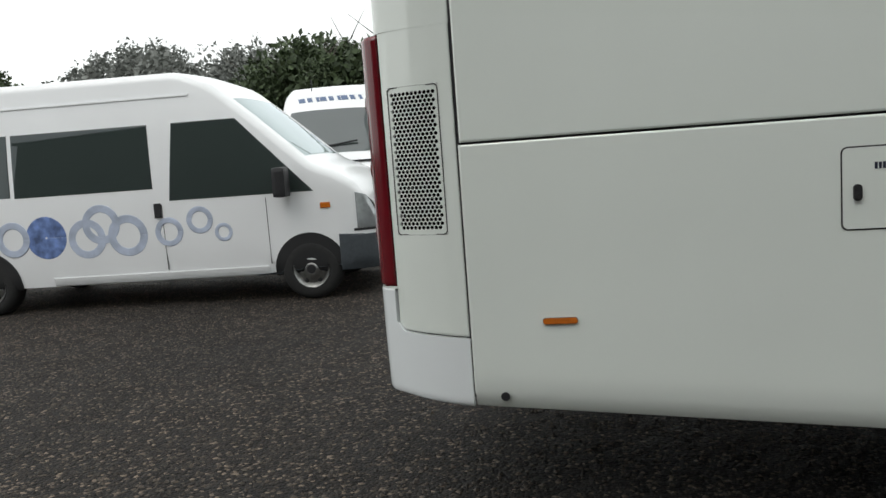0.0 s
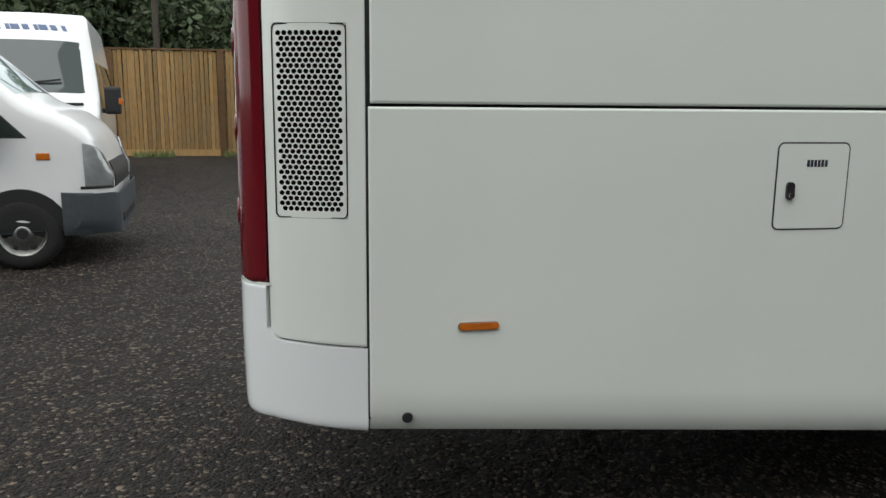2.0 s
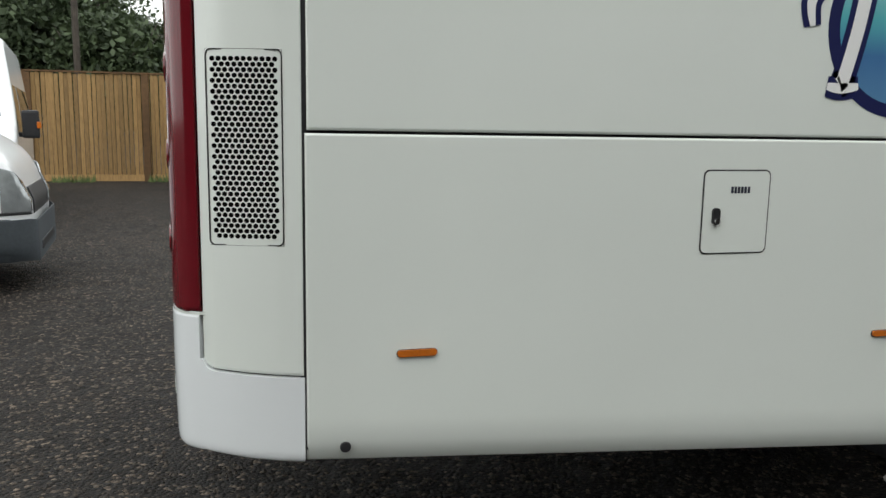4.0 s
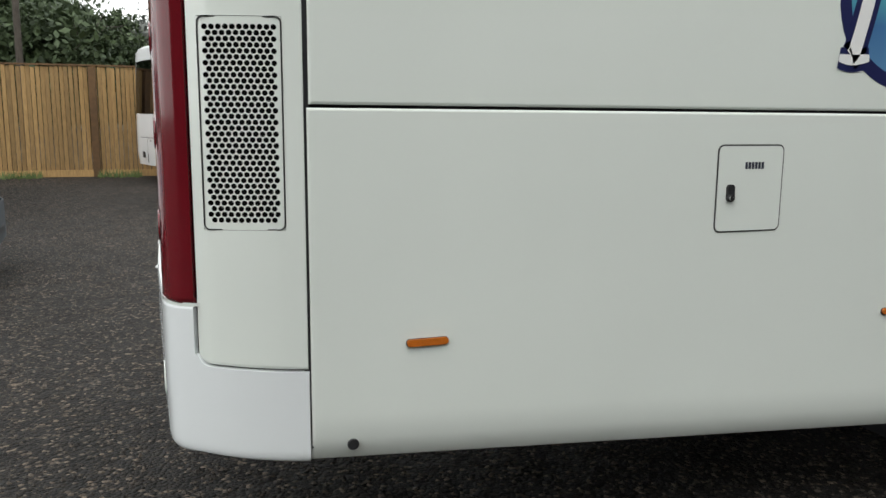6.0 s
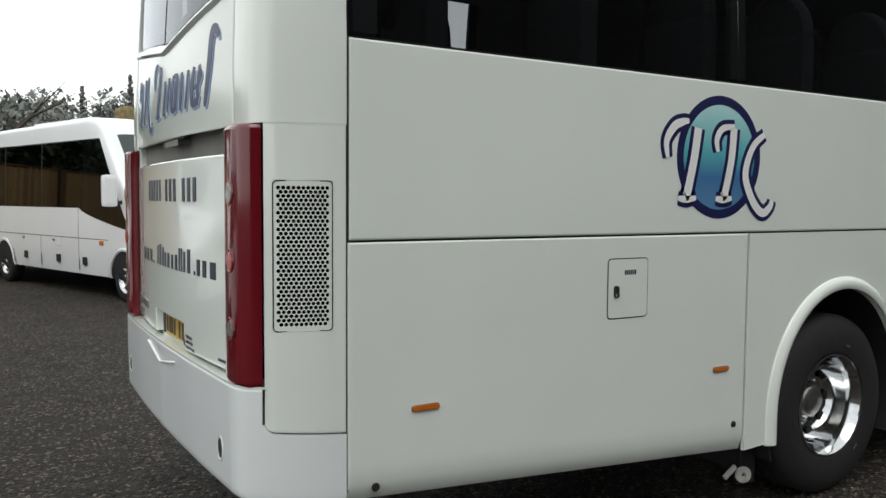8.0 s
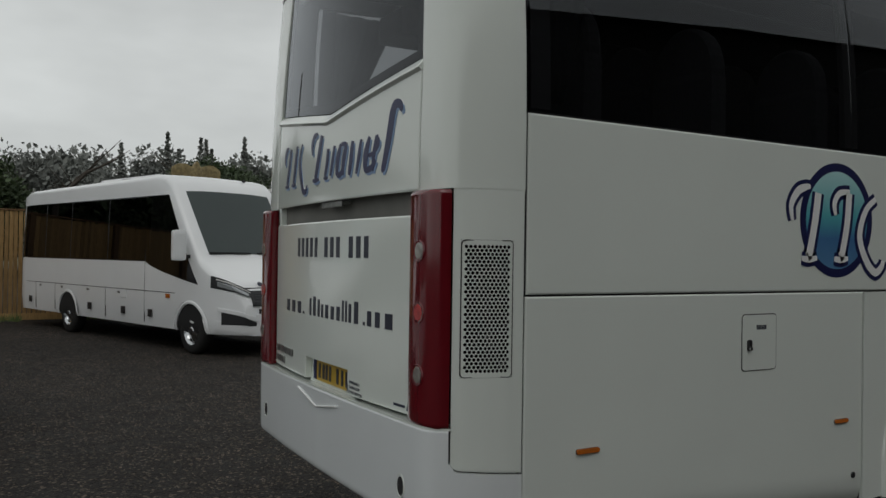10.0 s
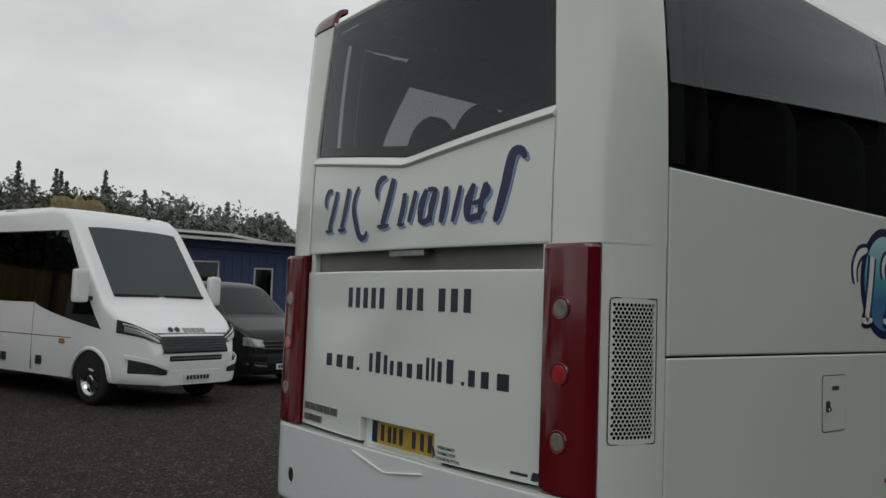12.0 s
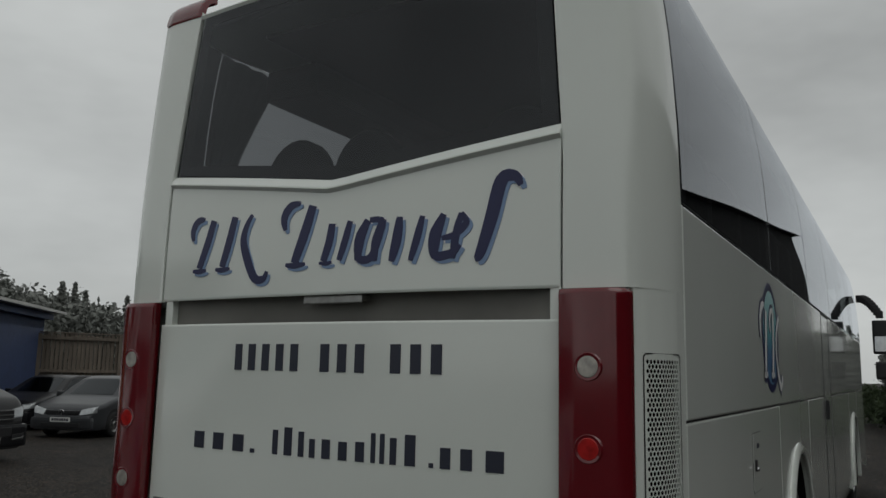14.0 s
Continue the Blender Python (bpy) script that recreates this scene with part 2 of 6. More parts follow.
def leaf_mat(name, low, high):
    m = bpy.data.materials.new(name)
    m.use_nodes = True
    n, l = m.node_tree.nodes, m.node_tree.links
    b = n["Principled BSDF"]
    b.inputs["Roughness"].default_value = 0.7
    geo = n.new("ShaderNodeNewGeometry")
    r = n.new("ShaderNodeValToRGB")
    r.color_ramp.elements[0].color, r.color_ramp.elements[1].color = (*low, 1), (*high, 1)
    l.new(geo.outputs["Random Per Island"], r.inputs["Fac"])
    l.new(r.outputs["Color"], b.inputs["Base Color"])
    return m


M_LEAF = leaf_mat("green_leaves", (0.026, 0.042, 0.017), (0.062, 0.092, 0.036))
# far leaves: raised, low-contrast grey-green imitates haze over the distance
M_HAZELEAF = leaf_mat("far_leaves_haze_tinted", (0.150, 0.160, 0.146), (0.188, 0.198, 0.180))
M_AUTUMN = leaf_mat("brown_green_leaves", (0.05, 0.05, 0.018), (0.14, 0.12, 0.04))
M_GRASS = leaf_mat("grass_blades", (0.05, 0.085, 0.02), (0.14, 0.19, 0.055))


# ---- mesh helpers ----
def part(name, bm, material, parent=None, label=""):
    me = bpy.data.meshes.new(name)
    bm.to_mesh(me)
    bm.free()
    me.materials.append(material)
    ob = new(name, me)
    if parent is not None:
        ob.parent = parent
    if label:
        tagged(ob, label)
    return ob


def thing(name, label, category, m=None, group="", kind=""):
    ob = new(name)
    ob.empty_display_size = 0.2
    if m is not None:
        ob.matrix_world = m
    return tagged(ob, label, category, group, kind)


def smooth(ob):
    for p in ob.data.polygons:
        p.use_smooth = True
    return ob


def box(bm, lo, hi, bevel=0.0, m=None):
    c = [(lo[i] + hi[i]) / 2 for i in range(3)]
    s = [hi[i] - lo[i] for i in range(3)]
    r = bmesh.ops.create_cube(bm, size=1.0)
    vs = r["verts"]
    bmesh.ops.scale(bm, vec=s, verts=vs)
    bmesh.ops.translate(bm, vec=c, verts=vs)
    if bevel:
        es = list({e for v in vs for e in v.link_edges})
        res = bmesh.ops.bevel(bm, geom=es, offset=bevel, segments=2, affect="EDGES", profile=0.7)
        vs = list({v for f in res["faces"] for v in f.verts} | {v for v in vs if v.is_valid})
    if m is not None:
        bmesh.ops.transform(bm, matrix=m, verts=[v for v in vs if v.is_valid])
    return bm


def boxm(lo, hi, bevel=0.0, m=None):
    return box(bmesh.new(), lo, hi, bevel, m)


def lathe(bm, prof, n=32, m=None, a0=0.0, a1=2 * math.pi):
    """Turns (radius, height) points round the local z axis."""
    full = abs(a1 - a0 - 2 * math.pi) < 1e-6
    cols = []
    for i in range(n if full else n + 1):
        a = a0 + (a1 - a0) * i / n
        cols.append([bm.verts.new((r * math.cos(a), r * math.sin(a), h)) for r, h in prof])
    k = len(cols)
    for i in range(k if full else k - 1):
        p, q = cols[i], cols[(i + 1) % k]
        for j in range(len(prof) - 1):
            bm.faces.new((p[j], q[j], q[j + 1], p[j + 1]))
    if m is not None:
        bmesh.ops.transform(bm, matrix=m, verts=[v for c in cols for v in c])
    return bm


def disc(bm, r, depth, n=16, m=None):
    return lathe(bm, [(0.0001, depth), (r * 0.9, depth), (r, depth * 0.6), (r, 0)], n, m)


def patch(fn, nu, nv, centre, thick=0.02, roll=0.004, edge=0.006, rolled="lrbt"):
    """A curved sheet fn(u, v) with rolled edges and a skirt towards centre."""
    bm = bmesh.new()
    d = 1e-3

    def normal(u, v):
        u0, u1, v0, v1 = max(u - d, 0), min(u + d, 1), max(v - d, 0), min(v + d, 1)
        nn = (fn(u1, v) - fn(u0, v)).cross(fn(u, v1) - fn(u, v0)).normalized()
        return nn if nn.dot(fn(u, v) - centre) > 0 else -nn

    lu = max((fn(1, 0.5) - fn(0, 0.5)).length, 1e-4)
    lv = max((fn(0.5, 1) - fn(0.5, 0)).length, 1e-4)
    eu, ev = min(edge / lu, 0.4 / nu), min(edge / lv, 0.4 / nv)
    us = [0, eu, 1.6 * eu] + [i / nu for i in range(1, nu)] + [1 - 1.6 * eu, 1 - eu, 1]
    vs = [0, ev, 1.6 * ev] + [j / nv for j in range(1, nv)] + [1 - 1.6 * ev, 1 - ev, 1]
    g, skirt = [], {}
    for i, u in enumerate(us):
        row = []
        for j, v in enumerate(vs):
            p, nn = fn(u, v), normal(u, v)
            drop = (i == 0 and "l" in rolled) or (i == len(us) - 1 and "r" in rolled) or (j == 0 and "b" in rolled) or (j == len(vs) - 1 and "t" in rolled)
            row.append(bm.verts.new(p - nn * (roll if drop else 0)))
            if i in (0, len(us) - 1) or j in (0, len(vs) - 1):
                skirt[(i, j)] = bm.verts.new(p - nn * thick)
        g.append(row)
    mid = normal(0.5, 0.5)
    flip = (fn(0.5 + d, 0.5) - fn(0.5, 0.5)).cross(fn(0.5, 0.5 + d) - fn(0.5, 0.5)).dot(mid) < 0

    def face(a):
        bm.faces.new(a[::-1] if flip else a)

    for i in range(len(us) - 1):
        for j in range(len(vs) - 1):
            face([g[i][j], g[i + 1][j], g[i + 1][j + 1], g[i][j + 1]])
    ring = [(i, 0) for i in range(len(us))] + [(len(us) - 1, j) for j in range(1, len(vs))]
    ring += [(i, len(vs) - 1) for i in range(len(us) - 2, -1, -1)] + [(0, j) for j in range(len(vs) - 2, 0, -1)]
    for a, b in zip(ring, ring[1:] + ring[:1]):
        face([skirt[a], skirt[b], g[b[0]][b[1]], g[a[0]][a[1]]])
    return bm


def lerp(a, b, t):
    return a + (b - a) * t


def curve_at(pts, t):
    """Piecewise-linear table look-up of y at t."""
    if t <= pts[0][0]:
        return pts[0][1]
    for (a, p), (b, q) in zip(pts, pts[1:]):
        if t <= b:
            return p + (q - p) * (t - a) / (b - a)
    return pts[-1][1]


def soft_at(pts, t, w):
    return sum(curve_at(pts, t + w * k / 3) for k in (-3, -2, -1, 0, 1, 2, 3)) / 7


def ribbon(pts, widths, depth=0.002):
    """A flat stroke of varying width along 2D points in the local xz plane, facing -y."""
    bm = bmesh.new()
    front, back = [], []
    for i, (x, z) in enumerate(pts):
        a, b = pts[max(i - 1, 0)], pts[min(i + 1, len(pts) - 1)]
        tx, tz = b[0] - a[0], b[1] - a[1]
        ln = math.hypot(tx, tz) or 1
        nx, nz = -tz / ln, tx / ln
        w = widths[i] / 2
        front.append([bm.verts.new((x + nx * w, -depth, z + nz * w)), bm.verts.new((x - nx * w, -depth, z - nz * w))])
        back.append([bm.verts.new((x + nx * w, 0, z + nz * w)), bm.verts.new((x - nx * w, 0, z - nz * w))])
    for i in range(len(pts) - 1):
        bm.faces.new((front[i][0], front[i][1], front[i + 1][1], front[i + 1][0]))
        for k in (0, 1):
            bm.faces.new((front[i][k], back[i][k], back[i + 1][k], front[i + 1][k]))
    bmesh.ops.recalc_face_normals(bm, faces=bm.faces)
    return bm

# ---- ground ----
bm = bmesh.new()
bmesh.ops.create_grid(bm, x_segments=60, y_segments=60, size=400)
for v in bm.verts:
    far = max(0.0, v.co.length - 60)
    v.co.z = noise.noise(v.co * 0.01) * min(far * 0.01, 1.0)
ground = tagged(part("ground", bm, M_GRAVEL), "dark grey damp gravel yard of road planings", "ground", kind="structure")


# ---- the large coach ----
COACH_W, COACH_L = 2.53, 12.15
MID = Vector((6.0, COACH_W / 2, 1.9))
SIDE_PROFILE = [(0.0, 0.0), (2.31, 0.0), (2.6, 0.008), (2.9, 0.028), (3.1, 0.05), (3.3, 0.086), (3.42, 0.118)]
coach = thing("coach", "large white coach with dark red tail lights on gravel", "coach", pose(0, 0, 0))


def y_side(z):
    return soft_at(SIDE_PROFILE, z, 0.06)


def skirt_z(x):
    return curve_at([(0.0, 0.556), (2.27, 0.405), (4.2, 0.40), (12.2, 0.36)], x)


def flank(x, z, out=0.0):
    return Vector((x, y_side(z) - out, z))


def mirrored(fn):
    def g(u, v):
        p = fn(u, v)
        return Vector((p.x, COACH_W - p.y, p.z))
    return g


def side_panel(name, x0, x1, zb, zt, nu=8, nv=6, material=None, parent=None, out=0.0, both=True, label="", **kw):
    """A panel of the flank between x0 and x1; zb and zt are numbers or functions of x."""
    lo = zb if callable(zb) else (lambda x: zb)
    hi = zt if callable(zt) else (lambda x: zt)

    def fn(u, v):
        x = lerp(x0, x1, u)
        z = lerp(lo(x), hi(x), v)
        tuck = 0.03 * max(0.0, 1 - (z - skirt_z(x)) / 0.06) ** 2 if z < 0.7 else 0.0
        return flank(x, z, out - tuck)

    made = []
    for f in ((fn, mirrored(fn)) if both else (fn,)):
        made.append(smooth_edges(part(name, patch(f, nu, nv, MID, **kw), material or M_PAINT, parent or coach, label)))
    return made


def smooth_edges(ob):
    """Smooth over the sheet, sharp at its skirt."""
    me = ob.data
    for p in me.polygons:
        p.use_smooth = True
    bm2 = bmesh.new()
    bm2.from_mesh(me)
    for e in bm2.edges:
        if len(e.link_faces) == 2 and e.calc_face_angle(0) > radians(50):
            e.smooth = False
    bm2.to_mesh(me)
    bm2.free()
    return ob


def cols_by(pts, t):
    xs = [p[0] for p in pts]
    i = min(int(t * (len(pts) - 1)), len(pts) - 2)
    f = t * (len(pts) - 1) - i
    p0, p1, p2, p3 = pts[max(i - 1, 0)], pts[i], pts[i + 1], pts[min(i + 2, len(pts) - 1)]
    return tuple(0.5 * (2 * p1[k] + (p2[k] - p0[k]) * f + (2 * p0[k] - 5 * p1[k] + 4 * p2[k] - p3[k]) * f * f + (3 * p1[k] - p0[k] - 3 * p2[k] + p3[k]) * f ** 3) for k in (0, 1))


def rake(z):
    return 0.06 * max(0.0, (z - 2.1) / 1.3) ** 1.6


def lean(z):
    return 0.07 * max(0.0, (z - 2.45) / 0.9)


def rear_x(y, z):
    return -0.328 - 0.05 * (1 - ((y - 1.25) / 0.93) ** 2) + rake(z)


COLUMN = [(0.0, 0.0), (-0.08, 0.008), (-0.17, 0.030), (-0.25, 0.062), (-0.292, 0.092), (-0.318, 0.15), (-0.328, 0.315)]


def column(t, z):
    x, y = cols_by(COLUMN, t)
    w = min(1.0, -x / 0.30)
    return Vector((x + rake(z) * w, y + y_side(z) * max(0.0, 1 - y / 0.13) + lean(z) * (y / 0.315) ** 2, z))


def column_at_x(x, z):
    y = curve_at([(-p[0], p[1]) for p in COLUMN], -x)
    return Vector((x, y + y_side(z), z))


# rear corner columns
LAMP_T = 0.655
LAMP_X = column(LAMP_T, 1.5).x


def corner_seam(x):
    """Height of the joint between corner panel and bumper: slanted, rounded at its rear end."""
    r, d = 0.030, x - LAMP_X
    turn = r - math.sqrt(max(r * r - (r - d) ** 2, 0.0)) if 0 <= d < r else 0.0
    return 0.834 + 0.075 * -x + turn


for side in (0, 1):
    wrap = mirrored if side else (lambda f: f)
    if side:
        smooth_edges(part("corner_panel", patch(wrap(lambda u, v: (lambda p: Vector((p.x, p.y, lerp(corner_seam(p.x), 1.985, v))))(column(LAMP_T * u, lerp(0.845, 1.985, v)))), 10, 8, MID, rolled="lrb"), M_PAINT, coach))
    else:
        X0, X1, Z0, Z1 = -0.263, -0.055, 1.225, 1.779
        xe = column(LAMP_T, 1.5).x
        for a, b, c, d, edges in ((xe, X0, 0, 1.985, "lb"), (X1, -0.003, 0, 1.985, "rb"), (X0, X1, Z1, 1.985, ""), (X0, X1, 0, Z0, "b")):
            smooth_edges(part("corner_panel", patch(lambda u, v, a=a, b=b, c=c, d=d: (lambda x: column_at_x(x, lerp(c or corner_seam(x), d, v)))(lerp(a, b, u)), 8, 8, MID, rolled=edges, roll=0.003), M_PAINT, coach))
    smooth_edges(part("corner_pillar", patch(wrap(lambda u, v: column(u, lerp(1.985, 3.362, v))), 14, 16, MID, rolled="lr", roll=0.003), M_PAINT, coach))

# side vent with staggered round holes
vent = part("vent_frame", bmesh.new(), M_PAINT, coach, "white vent plate with rows of round holes")
bm = bmesh.new()
NC, NR = 11, 34
VX0, VX1, VZ0, VZ1 = -0.262, -0.056, 1.226, 1.778
cw, ch = 0.01690, 0.01512
PX0, PZ0 = -0.252, 1.245
PX1, PZ1 = PX0 + NC * cw, PZ0 + NR * ch


def on_vent(x, z, d=0.0):
    p = column_at_x(x, z)
    return bm.verts.new((p.x, p.y + 0.001 + d, p.z))


SQUARE = ((-1, -1), (0, -1), (1, -1), (1, 0), (1, 1), (0, 1), (-1, 1), (-1, 0))
for r in range(NR):
    cz = PZ0 + (r + 0.5) * ch
    odd = r % 2 == 0
    for c in range(NC - odd):
        cx, rad = PX0 + (c + 0.5 + 0.5 * odd) * cw, 0.0072
        vo = [on_vent(cx + i * cw / 2, cz + j * ch / 2) for i, j in SQUARE]
        vi, vb = [], []
        for k in range(16):
            a = radians(-135 + 22.5 * k)
            vi.append(on_vent(cx + rad * math.cos(a), cz + rad * math.sin(a)))
            vb.append(on_vent(cx + rad * math.cos(a), cz + rad * math.sin(a), 0.0015))
        for k in range(8):
            j = (k + 1) % 8
            bm.faces.new((vo[k], vo[j], vi[(2 * k + 2) % 16], vi[2 * k + 1], vi[2 * k]))
        for k in range(16):
            j = (k + 1) % 16
            bm.faces.new((vi[k], vi[j], vb[j], vb[k]))
    if odd:
        for a in (PX0, PX1 - cw / 2):
            bm.faces.new([on_vent(*q) for q in ((a, cz - ch / 2), (a + cw / 2, cz - ch / 2), (a + cw / 2, cz + ch / 2), (a, cz + ch / 2))])
for a, b, c, d in ((VX0, PX0, VZ0, VZ1), (PX1, VX1, VZ0, VZ1), (PX0, PX1, PZ1, VZ1), (PX0, PX1, VZ0, PZ0)):
    for k in range(4):
        e, f = lerp(a, b, k / 4), lerp(a, b, (k + 1) / 4)
        bm.faces.new([on_vent(*q) for q in ((e, c), (f, c), (f, d), (e, d))])
bm.to_mesh(vent.data)
bm.free()

# dark rounded gasket round the vent plate
bm = bmesh.new()
loops = []
for grow in (-0.0025, 0.0015):
    r = 0.016 + grow
    loop = []
    for cx, cz, a0 in ((VX1 - 0.016, VZ0 + 0.016, -90), (VX1 - 0.016, VZ1 - 0.016, 0), (VX0 + 0.016, VZ1 - 0.016, 90), (VX0 + 0.016, VZ0 + 0.016, 180)):
        for k in range(7):
            a = radians(a0 + 15 * k)
            loop.append(on_vent(cx + r * math.cos(a), cz + r * math.sin(a), -0.0025))
    loops.append(loop)
for k in range(28):
    j = (k + 1) % 28
    bm.faces.new((loops[0][k], loops[0][j], loops[1][j], loops[1][k]))
bmesh.ops.solidify(bm, geom=bm.faces[:], thickness=0.003)
part("vent_gasket", bm, M_BLACK, vent)
# near-black sheet added to stand for the shade inside the vent
part("vent_dark_sheet", patch(lambda u, v: column_at_x(lerp(-0.27, -0.048, u), lerp(1.218, 1.786, v)) + Vector((0.004, 0.03, 0)), 6, 3, MID, rolled=""), M_VENTSHADE, vent)

# dark liner behind all joints
for fn in (lambda u, v: flank(lerp(0.0, 2.45, u), lerp(0.62, 2.32, v), -0.03), lambda u, v: flank(lerp(3.75, 12.05, u), lerp(0.5, 2.32, v), -0.03),
           lambda u, v: flank(lerp(2.4, 3.8, u), lerp(1.3, 2.32, v), -0.03)):
    part("body_liner", patch(fn, 4, 6, MID, rolled="", thick=0.005), M_LINER, coach)
    part("body_liner", patch(mirrored(fn), 4, 6, MID, rolled="", thick=0.005), M_LINER, coach)
part("body_liner", patch(lambda u, v: Vector((-0.27 + 0.25 * abs(2 * u - 1) ** 8, lerp(0.05, 2.45, u), lerp(0.6, 2.0, v))), 16, 4, MID, rolled="", thick=0.005), M_LINER, coach)
part("joint_seal", boxm((-0.012, 0.010, 0.60), (0.012, 0.030, 2.31)), M_BLACK, coach)

# flank panels
panel = side_panel("engine_side_panel", 0.005, 2.262, skirt_z, 1.549, 16, 14)[0]
side_panel("upper_side_panel", 0.011, 5.19, 1.558, lambda x: 2.305, 20, 8)
side_panel("upper_side_panel", 5.92, COACH_L, 1.558, lambda x: 2.305, 20, 8)
side_panel("lower_side_panel", 3.86, 5.19, skirt_z, 1.549, 8, 8)
side_panel("lower_side_panel", 5.92, 8.55, skirt_z, 1.549, 8, 8)
side_panel("lower_side_panel", 10.22, COACH_L, skirt_z, 1.549, 8, 8)
side_panel("emergency_door", 5.215, 5.895, skirt_z, 2.305, 6, 12)
for x in (5.202, 5.908):
    part("door_seal", boxm((x - 0.014, -0.002, 0.45), (x + 0.014, 0.02, 2.30)), M_BLACK, coach)
part("door_seal", boxm((5.19, -0.002, 2.285), (5.92, 0.02, 2.312)), M_BLACK, coach)
part("door_handle", boxm((5.28, -0.03, 1.35), (5.33, 0.0, 1.52), 0.008), M_BLACK, coach)


def arch_panel(cx, x0, x1, a, b, cz, flip):
    """Flank round a wheel arch, with its rounded flare."""
    def fn(u, v):
        ang = math.pi * (1 - u)
        ax, az = cx + a * math.cos(ang), cz + b * max(math.sin(ang), 0) - (0.14 if u < 0.02 or u > 0.98 else 0)
        if u < 0.25:
            ox, oz = x0, lerp(skirt_z(x0), 1.549, u / 0.25)
        elif u < 0.75:
            ox, oz = lerp(x0, x1, (u - 0.25) / 0.5), 1.549
        else:
            ox, oz = x1, lerp(1.549, skirt_z(x1), (u - 0.75) / 0.25)
        x, z = lerp(ax, ox, v), lerp(az, oz, v)
        return Vector((x, 0.0, z))

    def flare(u, v):
        if u < 0.12:
            ca, sa, dz = -1.0, 0.0, (u / 0.12 - 1) * (cz - 0.40)
        elif u > 0.88:
            ca, sa, dz = 1.0, 0.0, ((1 - u) / 0.12 - 1) * (cz - 0.40)
        else:
            ang = math.pi * (1 - (u - 0.12) / 0.76)
            ca, sa, dz = math.cos(ang), math.sin(ang), 0.0
        k = lerp(-0.005, 0.075, v)
        bulge = -0.028 * math.sin(math.pi * min(1, v * 0.8 + 0.2)) - 0.002
        return Vector((cx + (a + k) * ca, bulge, cz + (b + k) * sa + dz))

    w = mirrored if flip else (lambda f: f)
    hub_c = Vector((cx, COACH_W / 2, cz))
    bm = patch(w(fn), 48, 6, hub_c, rolled="", thick=0.02)
    smooth_edges(part("wheel_arch_panel", bm, M_PAINT, coach))
    smooth_edges(part("arch_flare", patch(w(flare), 56, 5, hub_c, roll=0.008, thick=0.05), M_PAINT, coach))

    def liner(u, v):
        ang = math.pi * (1.12 - 1.24 * u)
        return Vector((cx + (a + 0.03) * math.cos(ang), lerp(0.02, 0.75, v), cz + (b + 0.03) * math.sin(ang)))
    part("arch_liner", patch(w(liner), 24, 2, MID + Vector((0, 0, 30)), rolled="", thick=0.01), M_LINER, coach)
    y = 0.75 if not flip else COACH_W - 0.75
    part("arch_back", boxm((cx - a - 0.1, min(y, y + 0.02), 0.25), (cx + a + 0.1, max(y, y + 0.02), 1.4)), M_LINER, coach)


AXLE_X, ARCH_A, ARCH_B = 3.10, 0.585, 0.665
for flip in (0, 1):
    arch_panel(AXLE_X, 2.274, 3.85, ARCH_A, ARCH_B, 0.555, flip)
    arch_panel(9.38, 8.56, 10.21, ARCH_A, ARCH_B, 0.555, flip)


def coach_wheel(x, y, out, dish):
    """Tyre with tread, deep polished alloy dish with hand holes and wheel nuts."""
    turn = Matrix.Translation((x, y, 0.532)) @ (pose(0, 0, 0, 90) if out < 0 else pose(0, 0, 0, -90))
    bm = bmesh.new()
    lathe(bm, [(0.295, -0.02), (0.31, 0.012), (0.36, 0.022), (0.43, 0.022), (0.49, 0.004), (0.52, -0.02), (0.530, -0.05), (0.530, -0.085), (0.520, -0.088), (0.520, -0.098),
               (0.530, -0.10), (0.530, -0.18), (0.520, -0.183), (0.520, -0.193), (0.530, -0.196), (0.530, -0.25), (0.5, -0.28), (0.3, -0.28)], 56)
    wheel = part("wheel", bm, M_RUBBER, coach, "black rubber tyre on a polished alloy rim")
    smooth_edges(wheel)
    wheel.matrix_world = turn
    for k in range(3):
        a = radians(70 + 120 * k)
        part("sidewall_mark", boxm((-0.02, -0.006, 0), (0.02, 0.006, 0.003), m=pose(0.36 * math.cos(a), 0.36 * math.sin(a), 0.022, 0, 0, math.degrees(a) + 90)), M_DULLMETAL, wheel)
    d = dish
    bm = bmesh.new()
    lathe(bm, [(0.300, -0.01), (0.302, 0.010), (0.290, 0.014), (0.282, 0.004), (0.272, -0.02), (0.262, -0.035), (0.258, -0.07), (0.245, -d * 0.62), (0.225, -d * 0.9), (0.20, -d),
               (0.165, -d - 0.004), (0.160, -d + 0.01), (0.10, -d + 0.012), (0.095, -d + 0.03)], 56)
    rim = part("rim", bm, M_CHROME, wheel, "polished alloy wheel rim")
    smooth_edges(rim)
    bm = bmesh.new()
    lathe(bm, [(0.097, -d), (0.097, -d + 0.07), (0.085, -d + 0.085), (0.02, -d + 0.09), (0.001, -d + 0.09)], 24)
    smooth_edges(part("hub", bm, M_DULLMETAL, wheel))
    for k in range(10):
        a = radians(36 * k)
        bm = bmesh.new()
        disc(bm, 0.030, 0.006, 14, pose(0.218 * math.cos(a), 0.218 * math.sin(a), -d * 0.93 + 0.004))
        part("hand_hole", bm, M_LINER, wheel)
        bm = bmesh.new()
        lathe(bm, [(0.016, 0), (0.016, 0.028), (0.010, 0.034), (0.001, 0.034)], 6, pose(0.130 * math.cos(a + 0.3), 0.130 * math.sin(a + 0.3), -d + 0.008))
        part("wheel_nut", bm, M_DULLMETAL, wheel)
    return wheel


